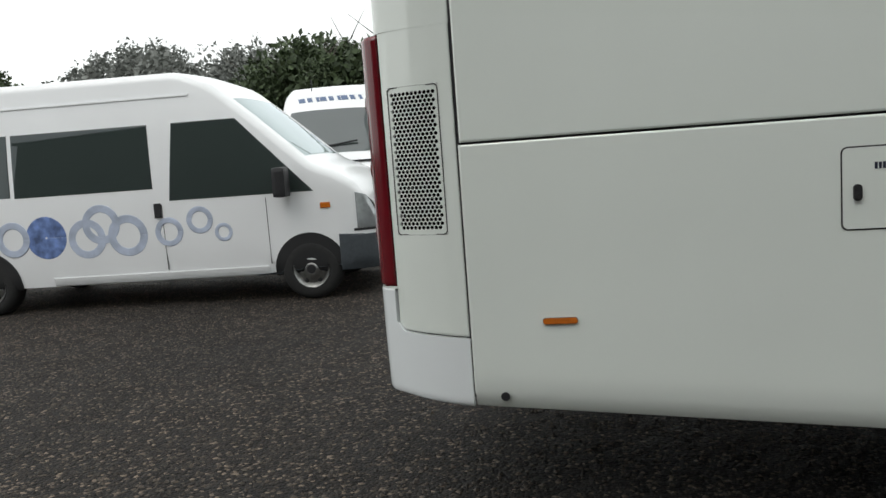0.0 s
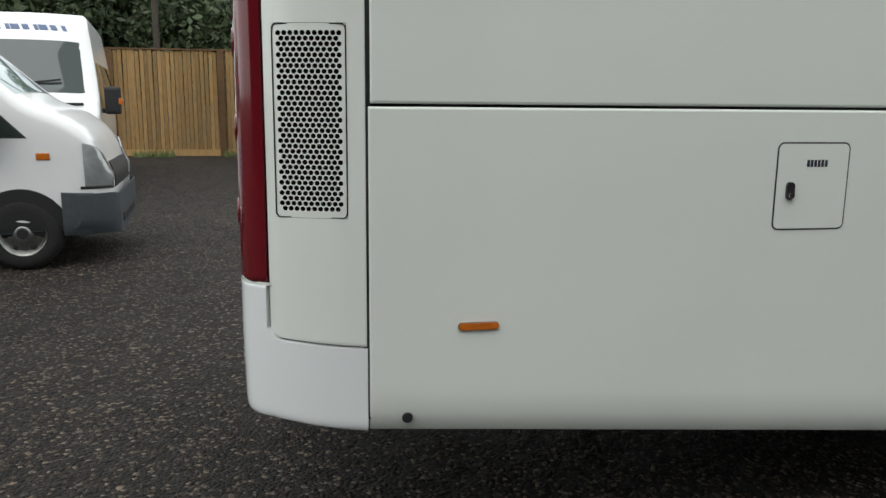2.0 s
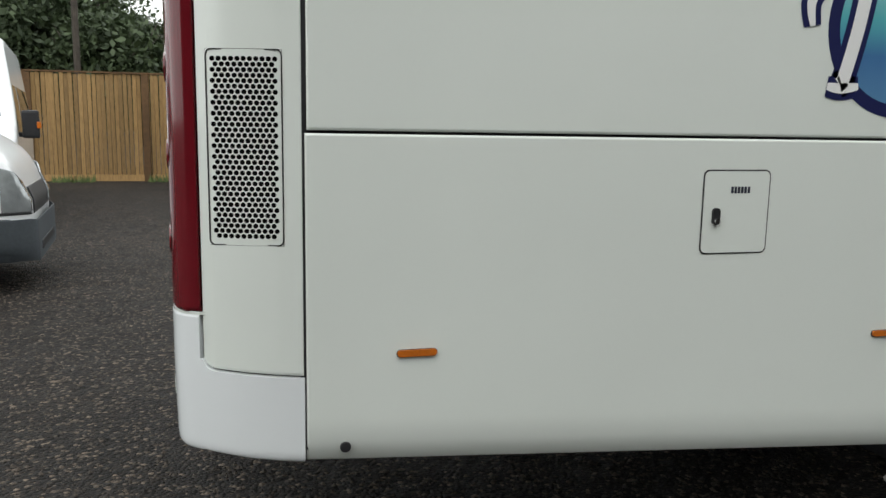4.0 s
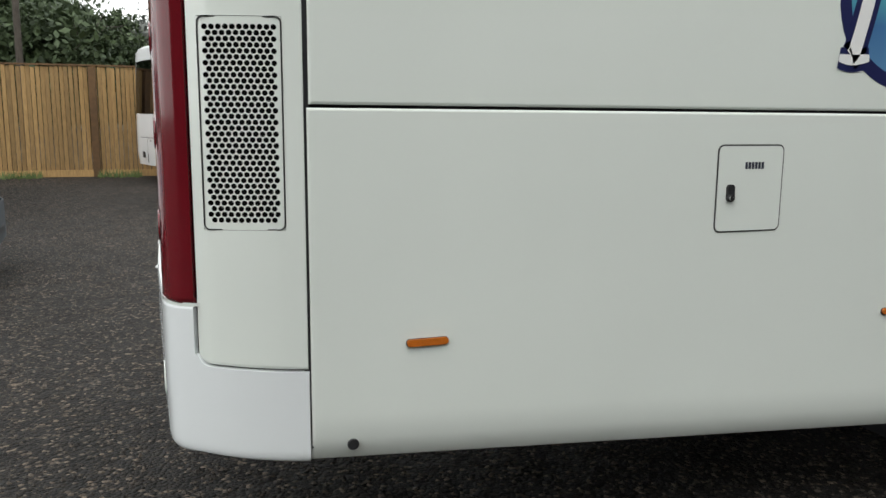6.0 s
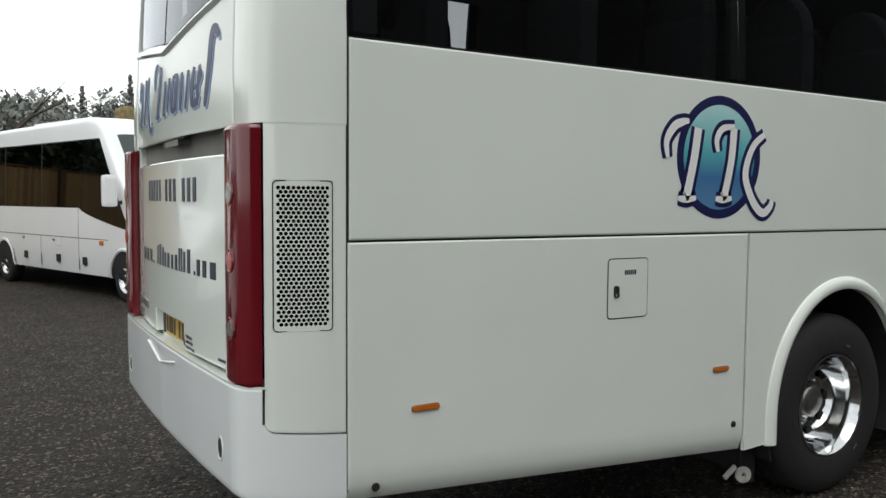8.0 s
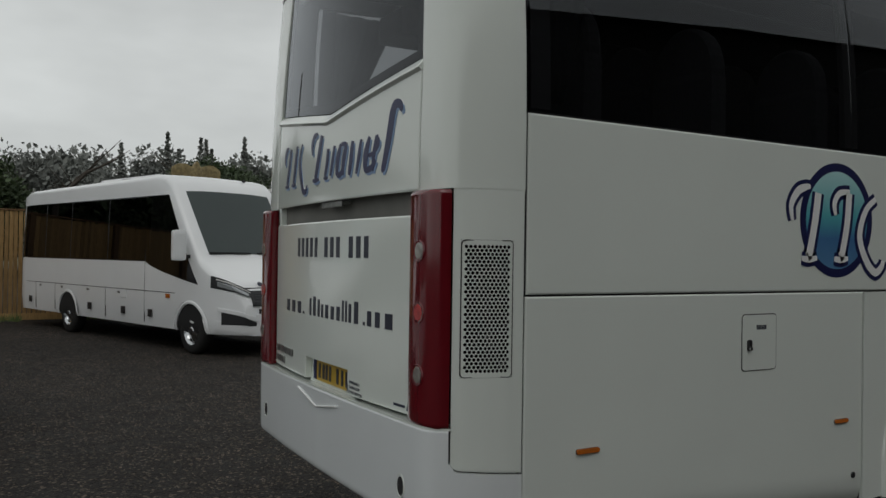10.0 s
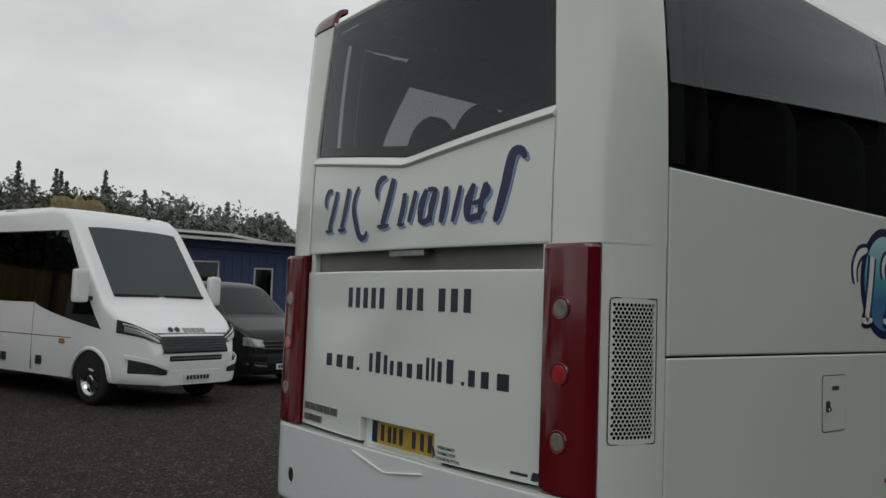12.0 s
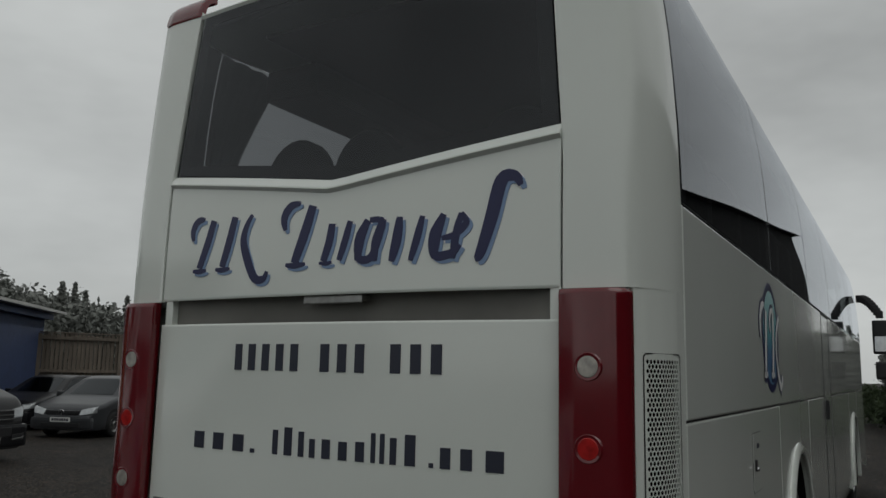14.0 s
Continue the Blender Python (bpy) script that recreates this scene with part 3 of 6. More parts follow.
for x, d in ((AXLE_X, 0.19), (9.38, 0.02)):
    coach_wheel(x, 0.055, -1, d)
    coach_wheel(x, COACH_W - 0.055, 1, d)
part("axle", boxm((AXLE_X - 0.12, 0.3, 0.40), (AXLE_X + 0.12, 2.2, 0.64), 0.04), M_LINER, coach)
part("underbody", boxm((0.1, 0.30, 0.50), (12.0, 2.20, 0.75), 0.05), M_LINER, coach)
part("suspension_arm", boxm((2.45, 0.16, 0.21), (2.56, 0.46, 0.56), 0.015), M_BLACK, coach)
bm = bmesh.new()
lathe(bm, [(0.012, -0.01), (0.013, 0.010), (0.042, 0.010), (0.046, 0.004), (0.046, -0.004)], 24, pose(2.405, 0.10, 0.223, 90, 0, -25))
part("bracket_eye", bm, M_PALESTEEL, coach, "pale steel eye bracket under the sill")
part("bracket_bar", boxm((-0.05, -0.01, -0.012), (0.05, 0.01, 0.012), 0.004, pose(2.32, 0.12, 0.245, 0, -30)), M_PALESTEEL, coach)
part("bracket_plate", boxm((2.41, 0.11, 0.16), (2.52, 0.15, 0.56), 0.02), M_BLACK, coach)


# fittings on the flank
def rrect(bm, x0, x1, z0, z1, r, y, depth, n=5):
    """Rounded plate facing -y."""
    pts = []
    for cx, cz, a0 in ((x1 - r, z0 + r, -90), (x1 - r, z1 - r, 0), (x0 + r, z1 - r, 90), (x0 + r, z0 + r, 180)):
        for k in range(n + 1):
            a = radians(a0 + 90 * k / n)
            pts.append((cx + r * math.cos(a), cz + r * math.sin(a)))
    fr = [bm.verts.new((x, y - depth, z)) for x, z in pts]
    bk = [bm.verts.new((x, y, z)) for x, z in pts]
    bm.faces.new(fr)
    for k in range(len(pts)):
        j = (k + 1) % len(pts)
        bm.faces.new((bk[k], bk[j], fr[j], fr[k]))
    bmesh.ops.recalc_face_normals(bm, faces=bm.faces)
    return bm


FX0, FX1, FZ0, FZ1 = 1.294, 1.548, 1.168, 1.449
flap = part("filler_flap", rrect(bmesh.new(), FX0 + 0.005, FX1 - 0.005, FZ0 + 0.005, FZ1 - 0.005, 0.018, -0.0005, 0.003), M_PAINT, coach, "white square filler flap with a small lock")
part("flap_seal", rrect(bmesh.new(), FX0, FX1, FZ0, FZ1, 0.022, 0.001, 0.0025), M_BLACK, flap)
part("lock", rrect(bmesh.new(), FX0 + 0.037, FX0 + 0.064, FZ0 + 0.10, FZ0 + 0.155, 0.012, -0.003, 0.010), M_BLACK, flap)
bm = bmesh.new()
disc(bm, 0.010, 0.016, 12, pose(FX0 + 0.051, -0.004, FZ0 + 0.112, 90))
part("lock_barrel", bm, M_CHROME, flap)
for k in range(6):
    part("label_bar", boxm((FX0 + 0.104 + k * 0.0125, -0.0045, FZ0 + 0.203), (FX0 + 0.113 + k * 0.0125, -0.003, FZ0 + 0.225)), M_INK, flap)

for x, z in ((0.340, 0.888), (2.075, 0.862)):
    hw, hh = (0.062, 0.0105) if x < 1 else (0.055, 0.0105)
    ref = part("side_reflector", rrect(bmesh.new(), x - hw, x + hw, z - hh, z + hh, 0.0100, 0.0, 0.010), M_AMBER, coach, "long amber side reflector")
    part("reflector_base", rrect(bmesh.new(), x - hw - 0.002, x + hw + 0.002, z - hh - 0.003, z + hh + 0.001, 0.0115, 0.001, 0.004), M_BLACK, ref)
for x, z in ((0.120, 0.602), (2.185, 0.560)):
    bm = bmesh.new()
    disc(bm, 0.017, 0.007, 16, pose(x, 0.001, z, 90))
    part("rubber_plug", bm, M_BLACK, coach)

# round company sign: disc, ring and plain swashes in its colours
sign = part("sign_ring", bmesh.new(), M_NAVY, coach, "round navy ring with teal disc and white swashes")
DX, DZ, DR = 2.028, 1.932, 0.305
bm = bmesh.new()
lathe(bm, [(DR - 0.045, 0.0015), (DR, 0.0015), (DR, 0)], 48, pose(DX, 0.0, DZ, 90))
bm.to_mesh(sign.data)
bm.free()
bm = bmesh.new()
lathe(bm, [(0.0001, 0.001), (DR - 0.044, 0.001), (DR - 0.044, 0)], 48, pose(DX, 0.0, DZ, 90))
part("sign_disc", bm, M_TEAL, sign)


def swash(name, pts, w0, w1, parent, y, colour, ink, rim=0.022):
    """A plain tapering stroke with a darker rim."""
    fine = [cols_by(pts, k / 28) for k in range(29)]
    ws = [lerp(w0, w1, math.sin(math.pi * k / 28)) for k in range(29)]
    ends = [(fine[0][0] - (fine[1][0] - fine[0][0]) / 2, fine[0][1] - (fine[1][1] - fine[0][1]) / 2)]
    bm = ribbon(fine, [w + 2 * rim for w in ws], 0.0010)
    bmesh.ops.translate(bm, vec=(0, y, 0), verts=bm.verts)
    part(name, bm, ink, parent)
    bm = ribbon(fine, ws, 0.0018)
    bmesh.ops.translate(bm, vec=(0, y - 0.0004, 0), verts=bm.verts)
    part("swash_fill", bm, colour, parent)


for pts, w0, w1 in (([(1.66, 1.92), (1.65, 2.00), (1.70, 2.07), (1.76, 2.095), (1.80, 2.10)], 0.020, 0.042),
                    ([(1.865, 2.07), (1.84, 1.92), (1.80, 1.76), (1.785, 1.735)], 0.052, 0.050),
                    ([(2.01, 1.96), (2.00, 2.02), (2.04, 2.075), (2.13, 2.09)], 0.022, 0.036),
                    ([(2.125, 2.08), (2.11, 1.92), (2.07, 1.76), (2.05, 1.735)], 0.050, 0.046),
                    ([(1.735, 1.728), (1.79, 1.722), (1.86, 1.730)], 0.022, 0.034), ([(2.00, 1.728), (2.055, 1.722), (2.12, 1.730)], 0.022, 0.034),
                    ([(2.36, 2.06), (2.27, 1.99), (2.22, 1.85), (2.28, 1.72), (2.36, 1.655), (2.42, 1.685), (2.435, 1.72)], 0.030, 0.046)):
    swash("swash", pts, w0, w1, sign, -0.0016, M_WHITEVINYL, M_NAVY)

# side windows, black surround, roof
for k in range(6):
    x0, x1 = 0.006 + k * 2.03 + (0.12 if k else 0), 0.006 + (k + 1) * 2.03 + 0.112
    side_panel("side_window", x0, min(x1, COACH_L), 2.313, 3.372, 10, 12, M_GLASS, out=0.002, thick=0.006, roll=0.002)
def curtain(side):
    """A tied-back curtain at the rear end of the side glass."""
    bm = bmesh.new()
    rows = []
    for j in range(9):
        z = lerp(2.36, 3.34, j / 8)
        edge = curve_at([(2.36, 0.22), (2.85, 0.36), (3.30, 0.55)], z)
        rows.append([bm.verts.new((lerp(0.12, edge, i / 12), y_side(z) + 0.035 + 0.012 * math.sin(i * 1.7), z)) for i in range(13)])
    for p, q in zip(rows, rows[1:]):
        for i in range(12):
            bm.faces.new((p[i], p[i + 1], q[i + 1], q[i]))
    if side:
        for q in bm.verts:
            q.co.y = COACH_W - q.co.y
    bmesh.ops.solidify(bm, geom=bm.faces[:], thickness=0.006)
    smooth(part("curtain", bm, M_SEAT, coach, "dark tied-back curtain"))


curtain(0)
curtain(1)
side_panel("window_border", 0.03, 0.13, 2.33, 3.36, 2, 10, M_INTERIOR, out=-0.012, thick=0.004, rolled="")
for k in range(1, 6):
    side_panel("window_pillar", 0.10 + k * 2.03 - 0.05 + 0.03, 0.10 + k * 2.03 + 0.06 + 0.03, 2.33, 3.36, 2, 8, M_LINER, out=-0.014, thick=0.03, rolled="")
ROOF = [(0.112, 3.374), (0.15, 3.445), (0.23, 3.505), (0.42, 3.555), (0.8, 3.59), (1.265, 3.60)]


def roof_fn(u, v):
    t = 2 * u if u <= 0.5 else 2 - 2 * u
    y, z = cols_by(ROOF, t)
    x = lerp(-0.11, COACH_L, v ** 1.6)
    drop = 0.16 * max(0.0, (0.35 - x) / 0.46) ** 2.2
    return Vector((x, y if u <= 0.5 else COACH_W - y, max(z - drop, 3.374 if t < 0.25 else 3.38)))


smooth_edges(part("roof", patch(roof_fn, 40, 20, MID, rolled=""), M_PAINT, coach))

# rear face
smooth_edges(part("name_panel", patch(lambda u, v: (lambda y: (lambda z: Vector((rear_x(y, z), y, z)))(lerp(1.987, 2.418 + 0.118 * abs(y - 1.25) / 0.93, v)))(lerp(0.322, 2.205, u)), 24, 8, MID), M_PAINT, coach))
ledge = smooth_edges(part("window_ledge", patch(lambda u, v: (lambda y: (lambda z: Vector((rear_x(y, z) - 0.020 + 0.034 * v, y, z)))(2.398 + 0.118 * abs(y - 1.25) / 0.93 + 0.044 * v))(lerp(0.322, 2.205, u)), 24, 2, MID, thick=0.03), M_PAINT, coach))
def tail_pane(u, v, depth):
    y0 = lerp(0.325, 2.203, u)
    z = lerp(2.436 + 0.118 * abs(y0 - 1.25) / 0.93, 3.335, v)
    y = lerp(0.325 + lean(z), 2.203 - lean(z), u)
    return Vector((rear_x(y, z) + depth, y, z))


smooth_edges(part("rear_window", patch(lambda u, v: tail_pane(u, v, 0.012), 24, 12, MID, thick=0.006, roll=0.002), M_REARGLASS, coach))
for a, b, c, d in ((0, 0.035, 0, 1), (0.965, 1, 0, 1), (0.035, 0.965, 0, 0.07), (0.035, 0.965, 0.94, 1)):
    part("window_frit", patch(lambda u, v, a=a, b=b, c=c, d=d: tail_pane(lerp(a, b, u), lerp(c, d, v), 0.024), 12, 8, MID, thick=0.004, rolled=""), M_LINER, coach)


def rear_brow(u, v):
    y = lerp(0.325, 2.203, u)
    a = Vector((rear_x(y, 3.342), y, 3.342))
    b = roof_fn(0.5 * 0.62 + 0.38 * u, 0.10)
    t = v
    return Vector((lerp(a.x, 0.12, t), y, lerp(3.342, 3.51 + 0.06 * (1 - ((y - 1.25) / 0.93) ** 2), math.sin(t * math.pi / 2))))


smooth_edges(part("roof_brow", patch(rear_brow, 20, 8, MID, rolled="b"), M_PAINT, coach))
for side in (0, 1):
    wrap = mirrored if side else (lambda f: f)

    def cap(u, v):
        p = column(lerp(0.42, 1.0, u), 3.338)
        t = math.sin(v * math.pi / 2)
        return Vector((p.x - 0.006 + 0.10 * v * v, p.y + 0.03 * v * (1 - u), lerp(3.338, 3.450 + 0.02 * u, t)))

    smooth_edges(part("marker_lamp", patch(wrap(cap), 8, 6, MID, thick=0.03), M_RED, coach, "red high-level marker lamp"))

    def shoulder(u, v):
        p = column(0.42 * u, 3.335)
        t = math.sin(v * math.pi / 2)
        return Vector((p.x + 0.03 * v, p.y + 0.07 * v, lerp(3.335, 3.47, t)))
    smooth_edges(part("roof_shoulder", patch(wrap(shoulder), 6, 6, MID, rolled=""), M_PAINT, coach))

    LAMP = [(-0.294, 0.088), (-0.335, 0.098), (-0.365, 0.135), (-0.378, 0.19), (-0.378, 0.26), (-0.366, 0.318)]
    cluster = smooth_edges(part("tail_light", patch(wrap(lambda u, v: (lambda q: Vector((q[0], q[1], lerp(1.02, 1.98, v))))(cols_by(LAMP, u))), 14, 8, MID, roll=0.010, edge=0.012, thick=0.05), M_RED, coach, "tall dark red tail light column"))
    for z, m in ((1.731, M_CLEAR), (1.48, M_REDLAMP), (1.225, M_CLEAR)):
        y = 0.212 if not side else COACH_W - 0.212
        bm = bmesh.new()
        disc(bm, 0.036, 0.005, 20, pose(-0.376, y, z, 0, -90))
        lens = part("round_lamp", bm, m, cluster)
        bm = bmesh.new()
        lathe(bm, [(0.034, 0.004), (0.043, 0.005), (0.048, 0.0)], 24, pose(-0.376, y, z, 0, -90))
        part("lamp_bezel", bm, M_RED, cluster)

BUMP = [(0.0, 0.0), (-0.08, 0.007), (-0.17, 0.027), (-0.25, 0.058), (-0.31, 0.09), (-0.356, 0.130), (-0.378, 0.19), (-0.386, 0.31), (-0.404, 0.75), (-0.412, 1.265)]


def bump_fn(z0, z1, t0):
    def fn(u, v):
        t = 2 * u if u <= 0.5 else 2 - 2 * u
        x, y = cols_by(BUMP, lerp(t0, 1.0, t))
        w = min(1.0, -x / 0.3)
        low = z0 + (0.034 * w if z0 < 0.6 else 0.0)
        z = lerp(low, z1 if z0 > 0.6 else (corner_seam(x) - 0.007 if x > LAMP_X else 0.880), v)
        tuck = max(0.0, 1 - (z - low) / 0.022) ** 2 * 0.016 * (z0 < 0.6) + 0.02 * w * max(0.0, 0.84 - z)
        y += tuck * (1 - w)
        return Vector((x + tuck * w, y if u <= 0.5 else COACH_W - y, z))
    return fn


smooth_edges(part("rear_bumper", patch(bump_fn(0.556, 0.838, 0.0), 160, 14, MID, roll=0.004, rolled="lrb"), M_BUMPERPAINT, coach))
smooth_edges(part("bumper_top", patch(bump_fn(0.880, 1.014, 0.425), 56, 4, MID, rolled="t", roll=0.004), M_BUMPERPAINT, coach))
part("bumper_shelf", patch(lambda u, v: (lambda y: Vector((lerp(-0.25, cols_by(BUMP, 0.425 + 0.575 * (2 * u if u < 0.5 else 2 - 2 * u))[0] + 0.003, v), (lambda q: q if u <= 0.5 else COACH_W - q)(cols_by(BUMP, 0.425 + 0.575 * (2 * u if u < 0.5 else 2 - 2 * u))[1]), 1.0135)))(0), 40, 2, MID, rolled="", thick=0.01), M_PAINT, coach)
for y in (0.335, COACH_W - 0.335):
    bm = bmesh.new()
    lathe(bm, [(0.036, 0.000), (0.040, 0.008), (0.045, 0.007), (0.047, 0.0)], 22, pose(-0.380, y, 0.745, 0, -90) @ Matrix.Diagonal((1.15, 0.8, 1, 1)))
    ob = part("fog_lamp", bm, M_PAINT, coach)
    bm = bmesh.new()
    disc(bm, 0.037, 0.008, 18, pose(-0.379, y, 0.745, 0, -90) @ Matrix.Diagonal((1.15, 0.8, 1, 1)))
    part("fog_lens", bm, M_LINER, ob)

# engine cover with a number-plate recess, groove and grab handle above it
cover = None
for a, b, c, d, edges in ((0.322, 2.205, 1.150, 1.884, "lrt"), (1.545, 2.205, 1.03, 1.150, "lrb"), (0.322, 0.955, 1.03, 1.150, "lrb")):
    piece = smooth_edges(part("engine_cover" if cover is None else "cover_panel", patch(lambda u, v, a=a, b=b, c=c, d=d: (lambda y, z: Vector((rear_x(y, z), y, z)))(lerp(a, b, u), lerp(c, d, v)), 20, 6, MID, rolled=edges, thick=0.04), M_PAINT, cover or coach))
    cover = cover or piece
part("recess_back", boxm((-0.335, 0.94, 1.0), (-0.325, 1.56, 1.16)), M_PAINT, cover)
plate = part("number_plate", boxm((-0.352, 0.965, 1.035), (-0.342, 1.465, 1.147), 0.003), M_PLATE_Y, coach, "yellow number plate")
part("plate_band", boxm((-0.3545, 1.420, 1.038), (-0.351, 1.462, 1.144)), M_NAVY, plate)
for k, y in enumerate((1.375, 1.318, 1.275, 1.225, 1.125, 1.062, 1.005)):
    part("plate_bar", boxm((-0.3545, y - 0.013, 1.052), (-0.351, y + 0.013, 1.130)), M_INK, plate)
# groove floor coloured grey-brown to carry the shadow in the recess
part("groove", patch(lambda u, v: Vector((-0.292, lerp(0.33, 2.20, u), lerp(1.86, 2.0, v))), 4, 2, MID, rolled="", thick=0.01), M_GROOVESHADE, coach)
for y in (0.34, 2.16):
    part("groove_end", boxm((-0.325, y - 0.02, 1.880), (-0.288, y + 0.02, 1.99), 0.004), M_PAINT, coach)
bm = boxm((-0.355, 1.10, 1.955), (-0.345, 1.38, 1.985), 0.004)
box(bm, (-0.345, 1.10, 1.965), (-0.30, 1.125, 1.985), 0.003)
box(bm, (-0.345, 1.355, 1.965), (-0.30, 1.38, 1.985), 0.003)
part("grab_handle", bm, M_DULLMETAL, cover)


# marks on the tail: plain bars and slanted shapes of the right size and colour
def tail_bar(y0, y1, z0, z1, ink, parent, out=0.0025, slant=0.0, name="letter_bar"):
    bm = bmesh.new()
    zs = (z0, z1)
    vs = []
    for dx in (0.0, -out):
        for z in zs:
            s = slant * (z - z0) / max(z1 - z0, 1e-6)
            for y in (y0 - s, y1 - s):
                vs.append(bm.verts.new((rear_x(y, z) + dx + (0.001 if dx == 0 else 0), y, z)))
    for q in ((0, 1, 3, 2), (4, 6, 7, 5), (0, 4, 5, 1), (2, 3, 7, 6), (0, 2, 6, 4), (1, 5, 7, 3)):
        bm.faces.new([vs[i] for i in q])
    bmesh.ops.recalc_face_normals(bm, faces=bm.faces)
    return part(name, bm, ink, parent)


def bar_line(y0, y1, z, widths, heights, fill):
    """One plain bar for each mark, shared out over y0 to y1 by their widths."""
    unit = (y0 - y1) / sum(widths)
    y = y0
    for w, h in zip(widths, heights):
        if h:
            m = w * unit * (1 - fill) / 2
            tail_bar(y - w * unit + m, y - m, z, z + h, M_INK, cover)
        y -= w * unit


for a, b, n in ((1.728, 1.357, 5), (1.285, 1.046, 3), (0.973, 0.725, 3)):
    bar_line(a, b, 1.696, [1.0] * n, [0.104] * n, 0.52)
bar_line(1.952, 1.565, 1.378, [1.3, 1.3, 1.3, 0.5], [0.066, 0.066, 0.066, 0.016], 0.52)
bar_line(1.495, 0.820, 1.380, [0.7, 1, 0.7, 0.7, 1, 1, 1, 0.5, 0.5, 0.7, 1.1], [0.092, 0.104, 0.092, 0.068, 0.070, 0.066, 0.070, 0.104, 0.104, 0.092, 0.106], 0.50)
bar_line(0.795, 0.482, 1.380, [0.4, 0.9, 1.0, 1.5], [0.016, 0.070, 0.070, 0.070], 0.52)
for k in range(5):
    tail_bar(2.165 - k * 0.080 - 0.066, 2.165 - k * 0.080, 1.118, 1.156, M_DULLMETAL, cover, 0.006)
for k in range(4):
    tail_bar(2.165 - k * 0.055 - 0.045, 2.165 - k * 0.055, 1.058, 1.095, M_DULLMETAL, cover, 0.006)
tail_bar(0.40, 0.49, 1.055, 1.066, M_INK, cover)
tail_bar(0.35, 0.385, 1.045, 1.078, M_INK, cover, slant=0.01)


def tail_text(body, y, z, size):
    cu = bpy.data.curves.new("notice_text", "FONT")
    cu.body, cu.size, cu.extrude, cu.align_x = body, size, 0.0006, "CENTER"
    cu.materials.append(M_INK)
    ob = new("notice_text", cu)
    ob.parent = cover
    ob.matrix_world = pose(rear_x(y, z) - 0.0025, y, z, 90, 0, -90)
    return ob


for line, z in (("EMERGENCY", 1.088), ("ENGINE STOP", 1.064), ("PRESS RED BUTTON", 1.040)):
    tail_text(line, 0.868, z, 0.0205)
tail_bar(0.938, 0.950, 1.052, 1.092, M_INK, cover, slant=-0.012)

# plain curved strokes in place of the company lettering, navy with a pale blue shade


def tail_stroke(pts, w0, w1, ink, out, dy=0.0, dz=0.0):
    fine = [cols_by(pts, k / 20) for k in range(21)]
    bm = bmesh.new()
    rows = []
    for k, (s, z) in enumerate(fine):
        a, b = fine[max(k - 1, 0)], fine[min(k + 1, 20)]
        tx, tz = b[0] - a[0], b[1] - a[1]
        ln = math.hypot(tx, tz) or 1
        w = lerp(w0, w1, math.sin(math.pi * k / 20)) / 2
        row = []
        for sg in (1, -1):
            y, zz = 2.035 - (s - tz / ln * w * sg) + dy, z + tx / ln * w * sg + dz
            for o in (out, -0.001):
                row.append(bm.verts.new((rear_x(y, zz) - o, y, zz)))
        rows.append(row)
    for p, q in zip(rows, rows[1:]):
        for i, j in ((0, 2), (2, 3), (1, 0)):
            bm.faces.new((p[i], p[j], q[j], q[i]))
    for row in (rows[0], rows[-1]):
        bm.faces.new((row[0], row[1], row[3], row[2]))
    bmesh.ops.recalc_face_normals(bm, faces=bm.faces)
    part("letter_stroke", bm, ink, coach)


